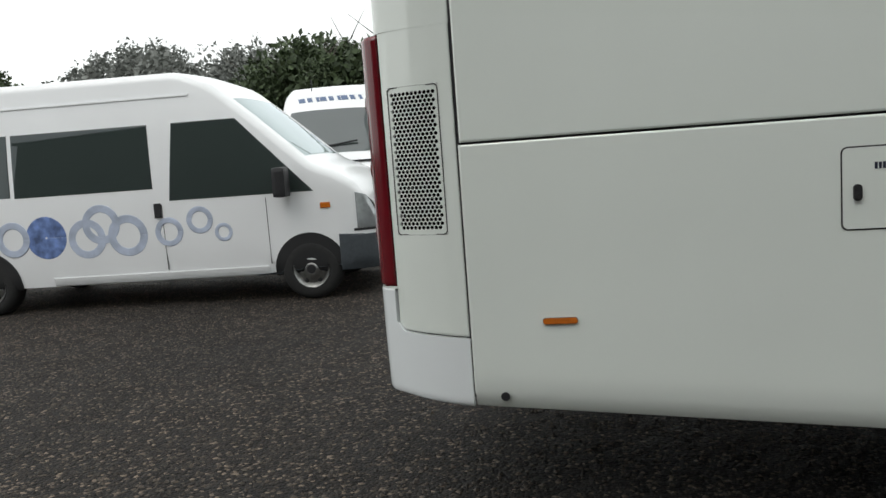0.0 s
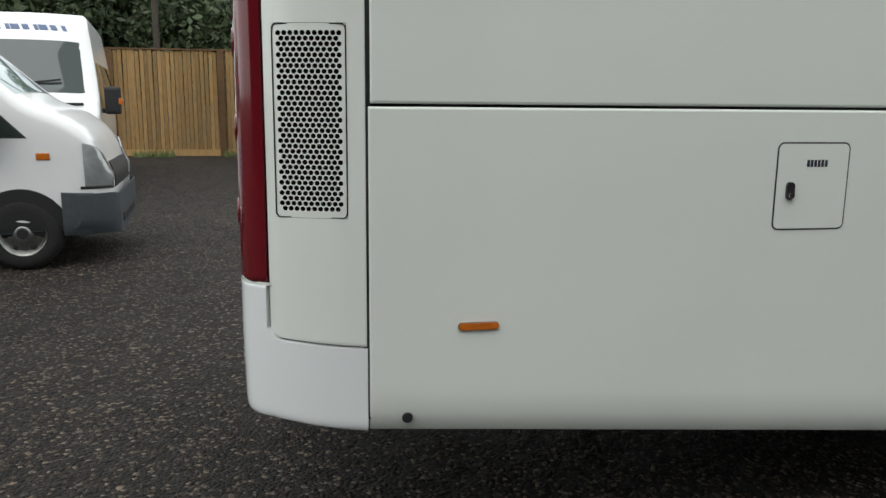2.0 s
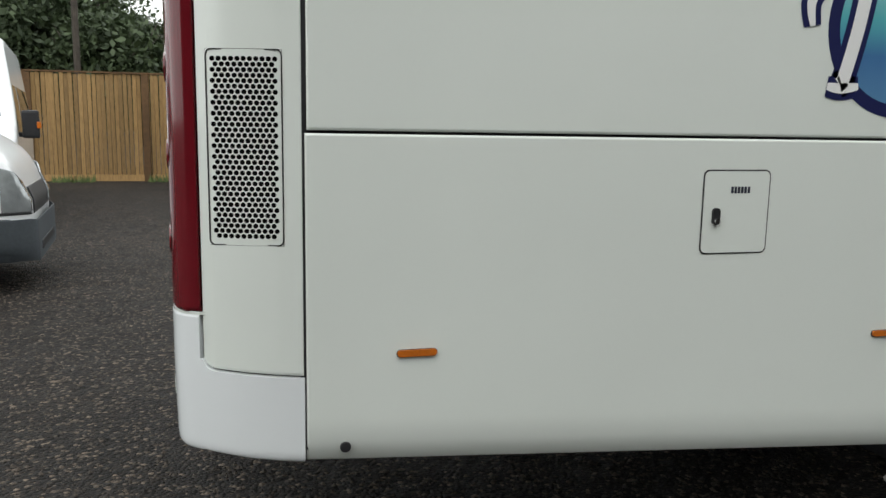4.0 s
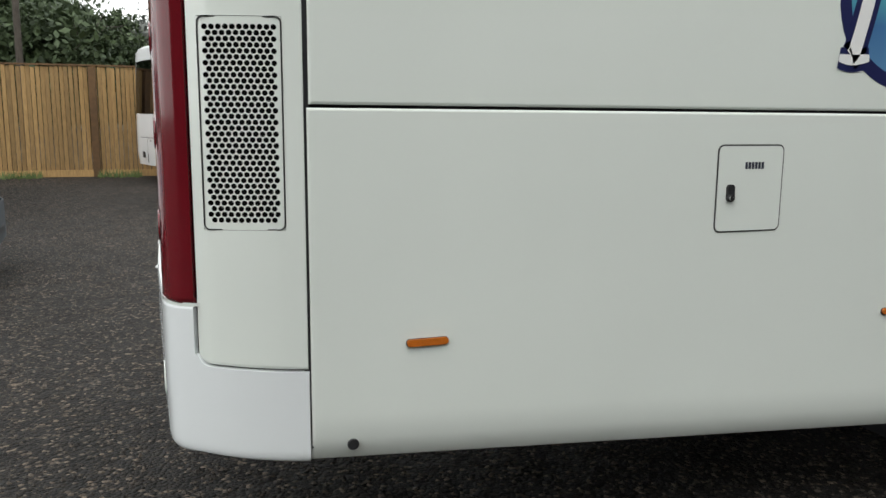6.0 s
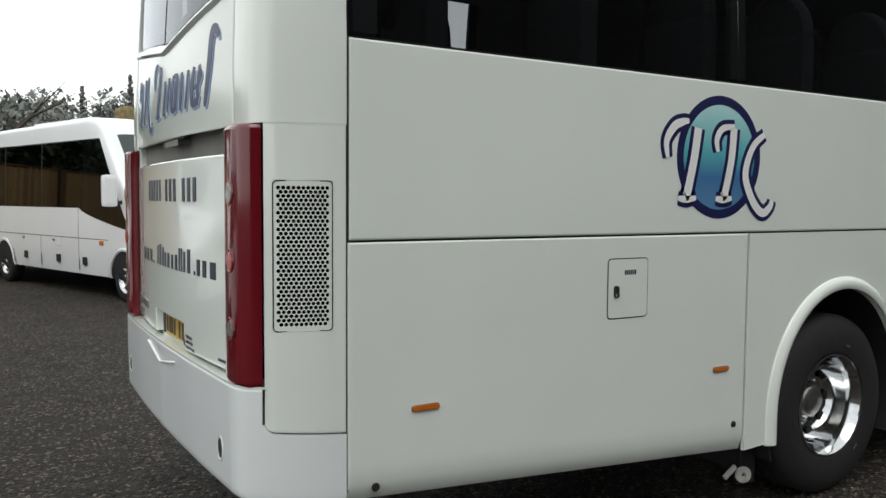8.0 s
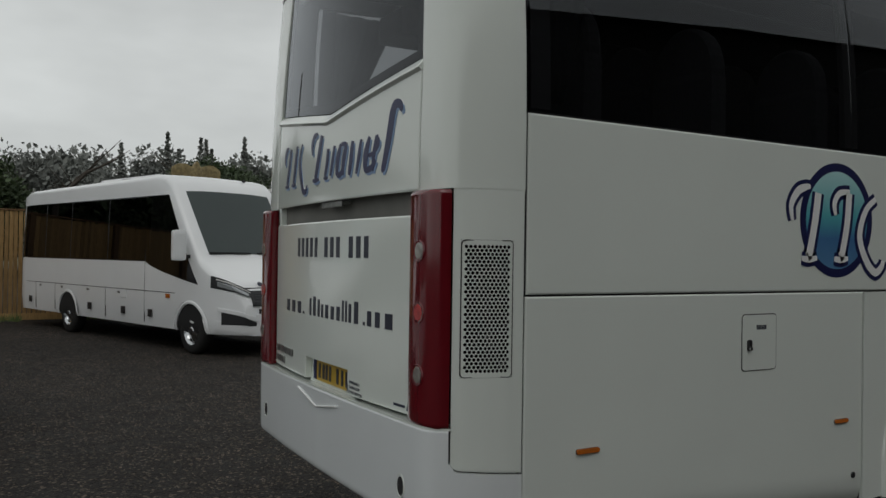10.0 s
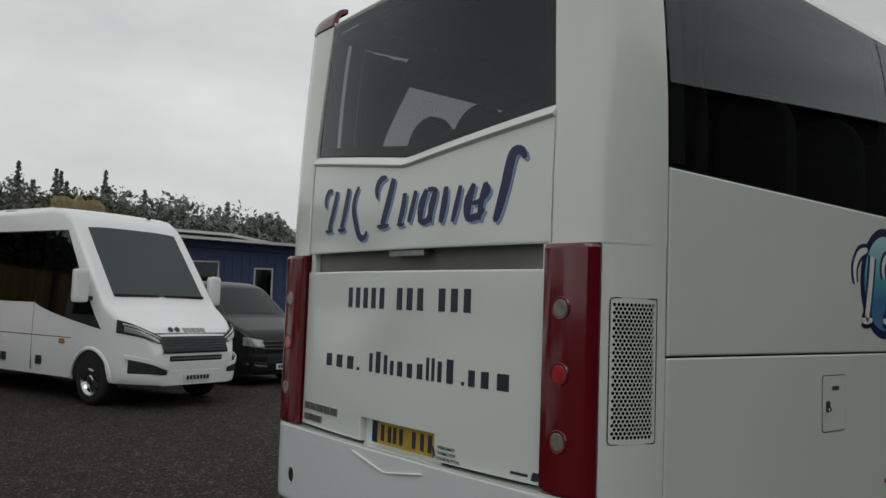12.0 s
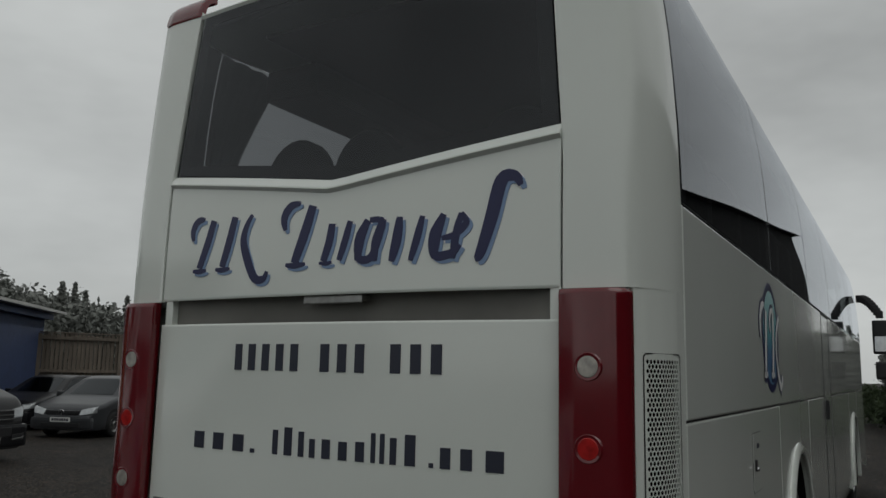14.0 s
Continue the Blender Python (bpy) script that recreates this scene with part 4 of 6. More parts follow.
for pts, w0, w1 in (([(0.02, 2.245), (0.012, 2.29), (0.04, 2.33), (0.085, 2.335)], 0.014, 0.030),
                    ([(0.145, 2.325), (0.115, 2.23), (0.07, 2.12)], 0.030, 0.034),
                    ([(0.275, 2.33), (0.25, 2.23), (0.215, 2.12)], 0.030, 0.034),
                    ([(0.375, 2.33), (0.345, 2.28), (0.335, 2.22), (0.365, 2.14), (0.41, 2.065), (0.46, 2.06), (0.475, 2.09)], 0.014, 0.034),
                    ([(0.565, 2.25), (0.555, 2.30), (0.585, 2.345), (0.635, 2.355)], 0.014, 0.032),
                    ([(0.70, 2.34), (0.665, 2.23), (0.62, 2.115)], 0.032, 0.038),
                    ([(0.80, 2.26), (0.79, 2.19), (0.765, 2.115)], 0.026, 0.030), ([(0.885, 2.265), (0.865, 2.19), (0.84, 2.115)], 0.020, 0.026),
                    ([(0.965, 2.262), (0.935, 2.19), (0.925, 2.11)], 0.022, 0.034), ([(1.035, 2.262), (1.005, 2.18), (1.0, 2.105)], 0.022, 0.030),
                    ([(1.105, 2.265), (1.095, 2.18), (1.075, 2.10)], 0.020, 0.034), ([(1.20, 2.262), (1.18, 2.18), (1.155, 2.10)], 0.016, 0.026),
                    ([(1.285, 2.262), (1.26, 2.19), (1.25, 2.105)], 0.020, 0.032), ([(1.355, 2.262), (1.335, 2.18), (1.325, 2.10)], 0.016, 0.026),
                    ([(0.03, 2.112), (0.07, 2.108), (0.115, 2.112)], 0.010, 0.018), ([(0.175, 2.112), (0.215, 2.108), (0.26, 2.112)], 0.010, 0.018),
                    ([(0.575, 2.110), (0.62, 2.105), (0.675, 2.110)], 0.010, 0.020), ([(0.745, 2.110), (0.775, 2.106), (0.805, 2.110)], 0.008, 0.014),
                    ([(0.965, 2.262), (0.925, 2.20), (0.93, 2.12), (0.985, 2.12), (1.02, 2.20), (1.03, 2.255), (0.975, 2.262)], 0.018, 0.026),
                    ([(1.285, 2.262), (1.245, 2.19), (1.255, 2.115), (1.32, 2.12), (1.35, 2.15)], 0.018, 0.028),
                    ([(1.355, 2.262), (1.375, 2.225), (1.33, 2.185), (1.28, 2.175)], 0.014, 0.022),
                    ([(1.575, 2.345), (1.555, 2.378), (1.505, 2.37), (1.47, 2.24), (1.43, 2.115), (1.41, 2.095)], 0.016, 0.042)):
    tail_stroke(pts, w0 + 0.010, w1 + 0.010, M_WHITEVINYL, 0.0020, -0.004, -0.004)
    tail_stroke(pts, w0, w1, M_SHADEBLUE, 0.0030, -0.014, -0.013)
    tail_stroke(pts, w0 * 1.15, w1 * 1.2, M_NAVY, 0.0044)
# pale chevron-shaped lip on the bumper
for (ya, za), (yb, zb) in (((1.545, 0.982), (1.270, 0.922)), ((1.270, 0.922), (0.985, 0.966))):
    ln, tilt = math.hypot(yb - ya, zb - za), math.degrees(math.atan2(zb - za, ya - yb))
    part("bumper_crease", boxm((-0.006, -ln / 2, -0.0035), (0.006, ln / 2, 0.0035), 0.002, pose(-0.412, (ya + yb) / 2, (za + zb) / 2, -tilt)), M_WHITEVINYL, coach)

# front end, mirrors, saloon
part("front_panel", patch(lambda u, v: Vector((COACH_L + 0.18 * math.sin(math.pi * u) * (1 - 0.6 * v), lerp(0.0, COACH_W, u) * (1 - 0.0), lerp(0.36, 1.30, v))), 16, 6, MID), M_PAINT, coach)
part("windscreen", patch(lambda u, v: Vector((COACH_L - 0.3 * v * v + 0.12 * math.sin(math.pi * u), lerp(0.02 + 0.1 * v, COACH_W - 0.02 - 0.1 * v, u), lerp(1.31, 3.30, v))), 16, 8, MID, thick=0.006), M_SCREEN, coach)
for y, s in ((-0.32, 1), (COACH_W + 0.32, -1)):
    bm = bmesh.new()
    for k in range(10):
        a = math.pi * (0.5 + k / 18)
        box(bm, (COACH_L + 0.25 * math.cos(a) - 0.1, y + s * 0.28 * (1 - k / 9) - 0.05, 2.75 + 0.28 * math.sin(a) - 0.06), (COACH_L + 0.25 * math.cos(a), y + s * 0.28 * (1 - k / 9) + 0.06, 2.75 + 0.28 * math.sin(a) + 0.06), 0.02)
    arm = part("mirror_arm", bm, M_BLACK, coach)
    part("mirror_head", boxm((COACH_L - 0.32, y - 0.12, 2.12), (COACH_L - 0.2, y + 0.12, 2.66), 0.04), M_BLACK, arm)
    part("mirror_glass", boxm((COACH_L - 0.325, y - 0.09, 2.16), (COACH_L - 0.318, y + 0.09, 2.4), 0.002), M_CHROME, arm)
    part("mirror_foot", boxm((COACH_L - 0.30, y - 0.10, 1.72), (COACH_L - 0.16, y + 0.10, 2.0), 0.04), M_BLACK, arm)
part("saloon_floor", boxm((0.0, 0.05, 1.42), (11.9, COACH_W - 0.05, 1.46)), M_INTERIOR, coach)
part("saloon_ceiling", boxm((0.1, 0.45, 3.36), (11.9, COACH_W - 0.45, 3.38)), M_INTERIOR, coach)
for y in (0.18, COACH_W - 0.55):
    part("luggage_rack", boxm((0.4, y, 3.15), (11.6, y + 0.37, 3.34), 0.05), M_INTERIOR, coach)
bm = bmesh.new()
box(bm, (0, -0.215, 0.0), (0.12, 0.215, 1.22), 0.05)
lathe(bm, [(0.001, 0.05), (0.20, 0.05), (0.215, 0.03), (0.215, -0.03), (0.20, -0.05), (0.001, -0.05)], 24, pose(0.06, 0, 1.22, 0, 90) @ Matrix.Diagonal((1.15, 1, 1, 1)))
box(bm, (0.1, -0.215, 0.0), (0.5, 0.215, 0.42), 0.05)
seat_mesh = bpy.data.meshes.new("coach_seat")
bm.to_mesh(seat_mesh)
bm.free()
seat_mesh.materials.append(M_SEAT)
for k in range(13):
    for y in (0.37, 0.83, 1.67, 2.13):
        s = new("seat", seat_mesh)
        s.parent = coach
        s.matrix_world = pose(0.42 + k * 0.82, y, 1.46)


# ---- smaller vehicles ----
class Shell:
    """A vehicle body: length along x from the tail, profile of the top, plan rounding and tumblehome."""

    def __init__(self, length, width, top, floor, belt, tuck, nose=0.45, tail=0.12, corner=0.12, start=0.0, pinch=0.22):
        self.L, self.W, self.top, self.floor, self.belt, self.tuck = length, width, top, floor, belt, tuck
        self.nose, self.tail, self.corner, self.start, self.pinch = nose, tail, corner, start, pinch
        self.H = max(z for _, z in top)

    def zt(self, x):
        return soft_at(self.top, x, 0.05)

    def hw(self, x, z):
        w = self.W / 2
        a = max(0.0, (x - (self.L - self.nose)) / self.nose)
        b = max(0.0, (self.start + self.tail - x) / self.tail)
        w *= (1 - self.pinch * a ** 2.6) * (1 - 0.06 * b ** 2)
        w -= self.tuck * max(0.0, (z - self.belt) / (self.H - self.belt)) ** 1.3
        return w - 0.03 * max(0.0, 1 - (z - self.floor) / 0.12) ** 2

    def flank(self, x, z, side, out=0.004):
        return Vector((x, side * (self.hw(x, z) + out), z))

    def over(self, x, s, out=0.006):
        """A point of the top, s from -1 to 1 across."""
        z = self.zt(x)
        w = self.hw(x, z - self.corner)
        e = 1 - abs(s)
        y = math.copysign(1, s) * w * (1 - e) if s else 0.0
        dz = (self.zt(x + 0.02) - self.zt(x - 0.02)) / 0.04
        n = Vector((-dz, 0, 1)).normalized()
        return Vector((x, y, z - 0.05 * abs(s) ** 3)) + n * out

    def mesh(self, stations=46):
        bm = bmesh.new()
        xs = [lerp(self.start, self.L, 1 - (1 - k / stations) ** 1.5) for k in range(stations + 1)]
        rings = []
        for x in xs:
            zt, r = self.zt(x), self.corner
            half = []
            for k in range(9):
                z = lerp(self.floor, zt - r, k / 8)
                half.append((self.hw(x, z), z))
            w = self.hw(x, zt - r)
            for k in range(1, 6):
                a = radians(90 * k / 5)
                half.append((w - r + r * math.cos(a), zt - r + r * math.sin(a) * 0.85))
            half.append((w * 0.5, zt - r * 0.06))
            half.append((0.0, zt))
            ring = [bm.verts.new((x, -y, z)) for y, z in half] + [bm.verts.new((x, y, z)) for y, z in half[-2::-1]]
            rings.append(ring)
        for p, q in zip(rings, rings[1:]):
            for k in range(len(p)):
                j = (k + 1) % len(p)
                bm.faces.new((p[k], q[k], q[j], p[j]))
        bm.faces.new(rings[0])
        bm.faces.new(rings[-1][::-1])
        bmesh.ops.recalc_face_normals(bm, faces=bm.faces)
        return bm

    def front(self, y, z, out=0.01):
        """The foremost point of the body at height z, y off its middle."""
        lo, hi = self.L - 1.4, self.L
        if self.hw(hi, z) >= abs(y) and self.top[-1][1] - 0.02 >= z:
            return Vector((hi + out, y, z))
        for _ in range(22):
            m = (lo + hi) / 2
            if self.hw(m, z) >= abs(y) and self.zt(m) >= z:
                lo = m
            else:
                hi = m
        return Vector((lo + out, y * (1 + out * 0.4), z + out * 0.3))

    def nose_sheet(self, name, y0, y1, zb, zt, material, parent, out=0.012, nu=10, nv=5, label=""):
        """A sheet on the nose; zb and zt are (at y0, at y1)."""
        return self.sheet(name, lambda a, b: self.front(lerp(y0, y1, a), lerp(lerp(zb[0], zb[1], a), lerp(zt[0], zt[1], a), b), out), material, parent, nu, nv, label)

    def sheet(self, name, fn, material, parent, nu=10, nv=6, label=""):
        c = Vector((self.L / 2, 0, self.H * 0.45))
        return smooth_edges(part(name, patch(fn, nu, nv, c, thick=0.012, roll=0.003), material, parent, label))

    def side_glass(self, x0b, x1b, x0t, x1t, zb, zt, parent, material=None, sides=(-1, 1), name="side_window"):
        for s in sides:
            self.sheet(name, lambda u, v, s=s: self.flank(lerp(lerp(x0b, x1b, u), lerp(x0t, x1t, u), v), lerp(zb, zt, v), s), material or M_VANGLASS, parent)

    def windscreen(self, x_low, x_high, spread, parent, material=None):
        self.sheet("windscreen", lambda u, v: self.over(lerp(x_low, x_high, v), lerp(-spread, spread, u)), material or M_VANGLASS, parent, 12, 8)


def small_wheel(parent, x, y, r, side, rim_mat, spokes=6):
    turn = pose(x, y, r, 90 if side < 0 else -90)
    bm = bmesh.new()
    lathe(bm, [(r * 0.60, -0.02), (r * 0.64, 0.008), (r * 0.82, 0.012), (r * 0.95, -0.005), (r, -0.04), (r, -0.17), (r * 0.94, -0.21), (r * 0.5, -0.21)], 32)
    w = part("wheel", bm, M_RUBBER, parent, "black tyre on a pale rim")
    w.parent = parent
    w.matrix_local = turn
    smooth_edges(w)
    bm = bmesh.new()
    lathe(bm, [(r * 0.62, -0.015), (r * 0.60, 0.006), (r * 0.54, -0.012), (r * 0.48, -0.045), (r * 0.30, -0.02), (r * 0.20, 0.0), (r * 0.17, 0.012), (0.001, 0.012)], 32)
    smooth_edges(part("rim", bm, rim_mat, w))
    for k in range(spokes):
        a = 2 * math.pi * k / spokes
        bm = bmesh.new()
        disc(bm, r * 0.07, 0.005, 10, pose(r * 0.44 * math.cos(a), r * 0.44 * math.sin(a), -0.034))
        part("rim_hole", bm, M_LINER, w)
    bm = bmesh.new()
    disc(bm, r * 0.15, 0.018, 14)
    part("hub_cap", bm, M_BLACK, w)


def arches(sh, parent, xs, r, lip=None):
    for x in xs:
        for s in (-1, 1):
            def fn(u, v, x=x, s=s):
                a = math.pi * (1.08 - 1.16 * u)
                q = r * 1.20 * v
                z = max(r + q * math.sin(a), sh.floor - 0.02)
                p = sh.flank(x + q * math.cos(a), z, s, 0.005)
                return p
            sh.sheet("wheel_arch", fn, M_LINER, parent, 20, 2)
            if lip:
                def fl(u, v, x=x, s=s):
                    a = math.pi * (1.04 - 1.08 * u)
                    q = r * lerp(1.18, 1.34, v)
                    p = sh.flank(x + q * math.cos(a), max(r + q * math.sin(a), sh.floor), s, 0.008 + 0.03 * math.sin(math.pi * (0.25 + 0.6 * v)))
                    return p
                sh.sheet("arch_lip", fl, lip, parent, 22, 3)
            small_wheel(parent, x, s * (sh.hw(x, r) + 0.012), r, s, WHEEL_RIM[0])


WHEEL_RIM = [M_DULLMETAL]


def front_bars(sh, parent, z0, z1, n, w, material, x_off=0.012):
    for k in range(n):
        y = lerp(w / 2, -w / 2, (k + 0.5) / n)
        part("plate_bar", boxm((sh.L + x_off, y - w / n * 0.36, z0), (sh.L + x_off + 0.004, y + w / n * 0.36, z1)), material, parent)


def mirrors(sh, parent, x, z, h, material, reach=0.26):
    for s in (-1, 1):
        y = s * (sh.hw(x, z) + 0.04)
        bm = boxm((x - 0.08, min(y, y + s * reach), z), (x + 0.07, max(y, y + s * reach), z + h), 0.045)
        ob = part("wing_mirror", bm, material, parent)
        part("mirror_arm", boxm((x - 0.03, min(y - s * 0.08, y + s * 0.06), z + 0.02), (x + 0.03, max(y - s * 0.08, y + s * 0.06), z + 0.09), 0.01), M_BLACK, ob)


def minibus_one(m):
    """High-roof white van-based minibus with grey bumper and ring decals."""
    v = thing("minibus", "white high-roof minibus with faint blue ring decals and grey front bumper", "minibus", m)
    sh = Shell(5.56, 1.98, [(0, 2.42), (0.12, 2.54), (0.6, 2.60), (3.45, 2.59), (3.80, 2.45), (4.25, 2.07), (4.86, 1.52), (5.15, 1.40), (5.36, 1.25), (5.48, 1.05), (5.56, 0.80)], 0.30, 1.15, 0.16, nose=0.55)
    smooth_edges(part("body", sh.mesh(64), M_VANWHITE, v))
    WHEEL_RIM[0] = M_DULLMETAL
    arches(sh, v, (1.05, 4.82), 0.335)
    sh.side_glass(3.30, 4.92, 3.38, 4.10, 1.18, 2.02, v, name="door_window")
    sh.side_glass(0.25, 1.45, 0.28, 1.45, 1.33, 2.02, v)
    sh.side_glass(1.50, 3.12, 1.50, 3.10, 1.32, 2.02, v)
    sh.windscreen(4.80, 4.02, 0.84, v, M_SCREEN)
    sh.sheet("dashboard", lambda a, b: sh.over(lerp(4.9, 4.05, b), lerp(-0.8, 0.8, a), -0.12), M_INTERIOR, v)
    for s in (-1, 1):
        sh.sheet("bumper_side", lambda a, b, s=s: sh.flank(lerp(5.16, 5.42, a), lerp(0.30, 0.70 - 0.02 * a, b), s, 0.024), M_BUMPER, v)
        sh.sheet("sill_strip", lambda a, b, s=s: sh.flank(lerp(1.85, 4.35, a), lerp(0.305, 0.40, b), s, 0.012), M_VANWHITE, v)
        sh.sheet("roof_gutter", lambda a, b, s=s: sh.flank(lerp(0.2, 3.6, a), lerp(2.30, 2.325, b), s, 0.012), M_VANWHITE, v)
        sh.nose_sheet("headlight", s * 0.93, s * 0.68, (0.74, 0.73), (1.13, 1.00), M_HEADLAMP, v, 0.012, 8, 6, "clear headlight")
        sh.nose_sheet("headlight_rim", s * 0.945, s * 0.67, (0.715, 0.705), (0.74, 0.73), M_BLACK, v, 0.010, 8, 1)
        sh.sheet("side_repeater", lambda a, b, s=s: sh.flank(lerp(4.98, 5.09, a), lerp(0.99, 1.05, b), s, 0.012), M_AMBER, v)
        sh.sheet("door_handle", lambda a, b, s=s: sh.flank(lerp(3.12, 3.20, a), lerp(1.00, 1.16, b), s, 0.02), M_BLACK, v)
        for x in (3.20, 4.38):
            sh.sheet("door_gap", lambda a, b, s=s, x=x: sh.flank(x + 0.008 * a, lerp(0.42, 1.14, b), s, 0.003), M_BLACK, v, 1, 6)
        for i, (x, z, r, ink) in enumerate(((1.82, 0.86, 0.24, M_NAVY), (2.30, 0.82, 0.22, M_SHADEBLUE), (2.48, 0.97, 0.22, M_SHADEBLUE), (2.78, 0.83, 0.23, M_SHADEBLUE), (3.26, 0.84, 0.16, M_SHADEBLUE), (3.62, 0.95, 0.15, M_SHADEBLUE), (3.88, 0.80, 0.10, M_SHADEBLUE), (1.42, 0.86, 0.20, M_SHADEBLUE))):
            def ring(a, b, x=x, z=z, r=r, s=s, i=i):
                t = 2 * math.pi * a * 0.999
                q = r * lerp(0.05 if i == 0 else 0.62, 1.0, b)
                return sh.flank(x + q * math.cos(t), z + q * math.sin(t), s, 0.003 + 0.0006 * i)
            sh.sheet("ring_decal", ring, M_DECALDEEP if i == 0 else M_DECAL, v, 32, 2)
    sh.nose_sheet("front_bumper", -0.97, 0.97, (0.28, 0.28), (0.66, 0.66), M_BUMPER, v, 0.055, 24, 5, "dark grey plastic bumper")
    sh.nose_sheet("bumper_slot", -0.5, 0.5, (0.36, 0.36), (0.44, 0.44), M_BLACK, v, 0.062, 10, 2)
    sh.nose_sheet("grille", -0.55, 0.55, (0.70, 0.70), (0.94, 0.94), M_BLACK, v, 0.014, 12, 4)
    for y in (-0.33, 0.33):
        for k in (0, 1):
            part("seat", boxm((3.15 - k * 0.9, y - 0.24, 0.7), (3.32 - k * 0.9, y + 0.24, 1.55), 0.05), M_SEAT, v)
    for x in (3.0, 2.2):
        part("curtain", boxm((x, 0.55, 1.1), (x + 0.3, 0.6, 1.9), 0.02), M_CURTAIN, v)
    mirrors(sh, v, 4.62, 1.14, 0.32, M_BLACK, 0.2)
    return v


M_DECALDEEP = mat("deep_blue_decal", (0.13, 0.20, 0.42), 0.4, grain=(9, 0.6))
M_DECAL = mat("faded_blue_decal", (0.42, 0.47, 0.58), 0.4, grain=(5, 0.25))


def minibus_two(m):
    """Newer high-roof white minibus seen nose on."""
    v = thing("minibus", "white high-roof minibus with black door mirrors, facing the yard", "minibus", m)
    sh = Shell(6.0, 2.06, [(0, 2.68), (0.12, 2.78), (0.6, 2.82), (4.1, 2.82), (4.5, 2.68), (4.74, 2.30), (5.30, 1.52), (5.62, 1.38), (5.82, 1.22), (5.93, 1.0), (6.0, 0.75)], 0.30, 1.2, 0.20, nose=0.5)
    smooth_edges(part("body", sh.mesh(64), M_VANWHITE, v))
    arches(sh, v, (1.3, 5.0), 0.34)
    sh.windscreen(5.26, 4.70, 0.86, v)
    sh.side_glass(3.75, 5.15, 3.82, 4.62, 1.30, 2.05, v, name="door_window")
    sh.side_glass(0.3, 3.5, 0.3, 3.5, 1.32, 2.05, v)
    part("lower_grille", boxm((5.93, -0.55, 0.42), (6.03, 0.55, 0.62), 0.02), M_BLACK, v)
    part("front_bumper", boxm((5.85, -0.86, 0.30), (6.02, 0.86, 0.72), 0.07), M_BUMPER, v)
    sh.nose_sheet("upper_grille", -0.5, 0.5, (0.80, 0.80), (1.02, 1.02), M_BLACK, v, 0.012, 12, 4)
    sh.nose_sheet("bonnet_badge", -0.12, 0.12, (1.08, 1.08), (1.16, 1.16), M_DULLMETAL, v, 0.012, 6, 3)
    sh.nose_sheet("bonnet_gap", -0.9, 0.9, (1.27, 1.27), (1.28, 1.28), M_BLACK, v, 0.004, 16, 1)
    part("bonnet_slot", boxm((5.52, -0.80, 1.40), (5.60, -0.35, 1.43), 0.008), M_BLACK, v)
    part("bonnet_slot", boxm((5.52, 0.35, 1.40), (5.60, 0.80, 1.43), 0.008), M_BLACK, v)
    for s in (-1, 1):
        sh.nose_sheet("headlight", s * 0.98, s * 0.62, (0.92, 0.84), (1.20, 1.00), M_HEADLAMP, v, 0.014)
        sh.nose_sheet("headlight_rim", s * 1.0, s * 0.60, (0.89, 0.82), (0.92, 0.84), M_BLACK, v, 0.012, 8, 1)
        part("wiper", boxm((5.17, s * 0.4 - 0.3, 1.68), (5.20, s * 0.4 + 0.3, 1.71), 0.006, pose(0, 0, 0, s * 7)), M_BLACK, v)
    mirrors(sh, v, 5.0, 1.25, 0.42, M_BLACK, 0.24)
    part("mirror_lamp", boxm((5.05, -1.33, 1.40), (5.09, -1.27, 1.50), 0.01), M_AMBER, v)
    part("mirror_lamp", boxm((5.05, 1.27, 1.40), (5.09, 1.33, 1.50), 0.01), M_AMBER, v)
    part("aerial", boxm((4.28, -0.41, 2.72), (4.30, -0.39, 2.95)), M_BLACK, v)
    for k in range(9):
        y = 0.55 - k * 0.125
        sh.sheet("letter_bar", lambda a, b, y=y, k=k: sh.over(lerp(4.60, 4.55, b), (y - lerp(0.0, 0.055 + 0.03 * (k % 3), a) - 0.03 * b) / 0.85, 0.008), M_DECALNAVY, v, 2, 2)
    return v


M_DECALNAVY = mat("blue_grey_vinyl", (0.10, 0.15, 0.27), 0.4)


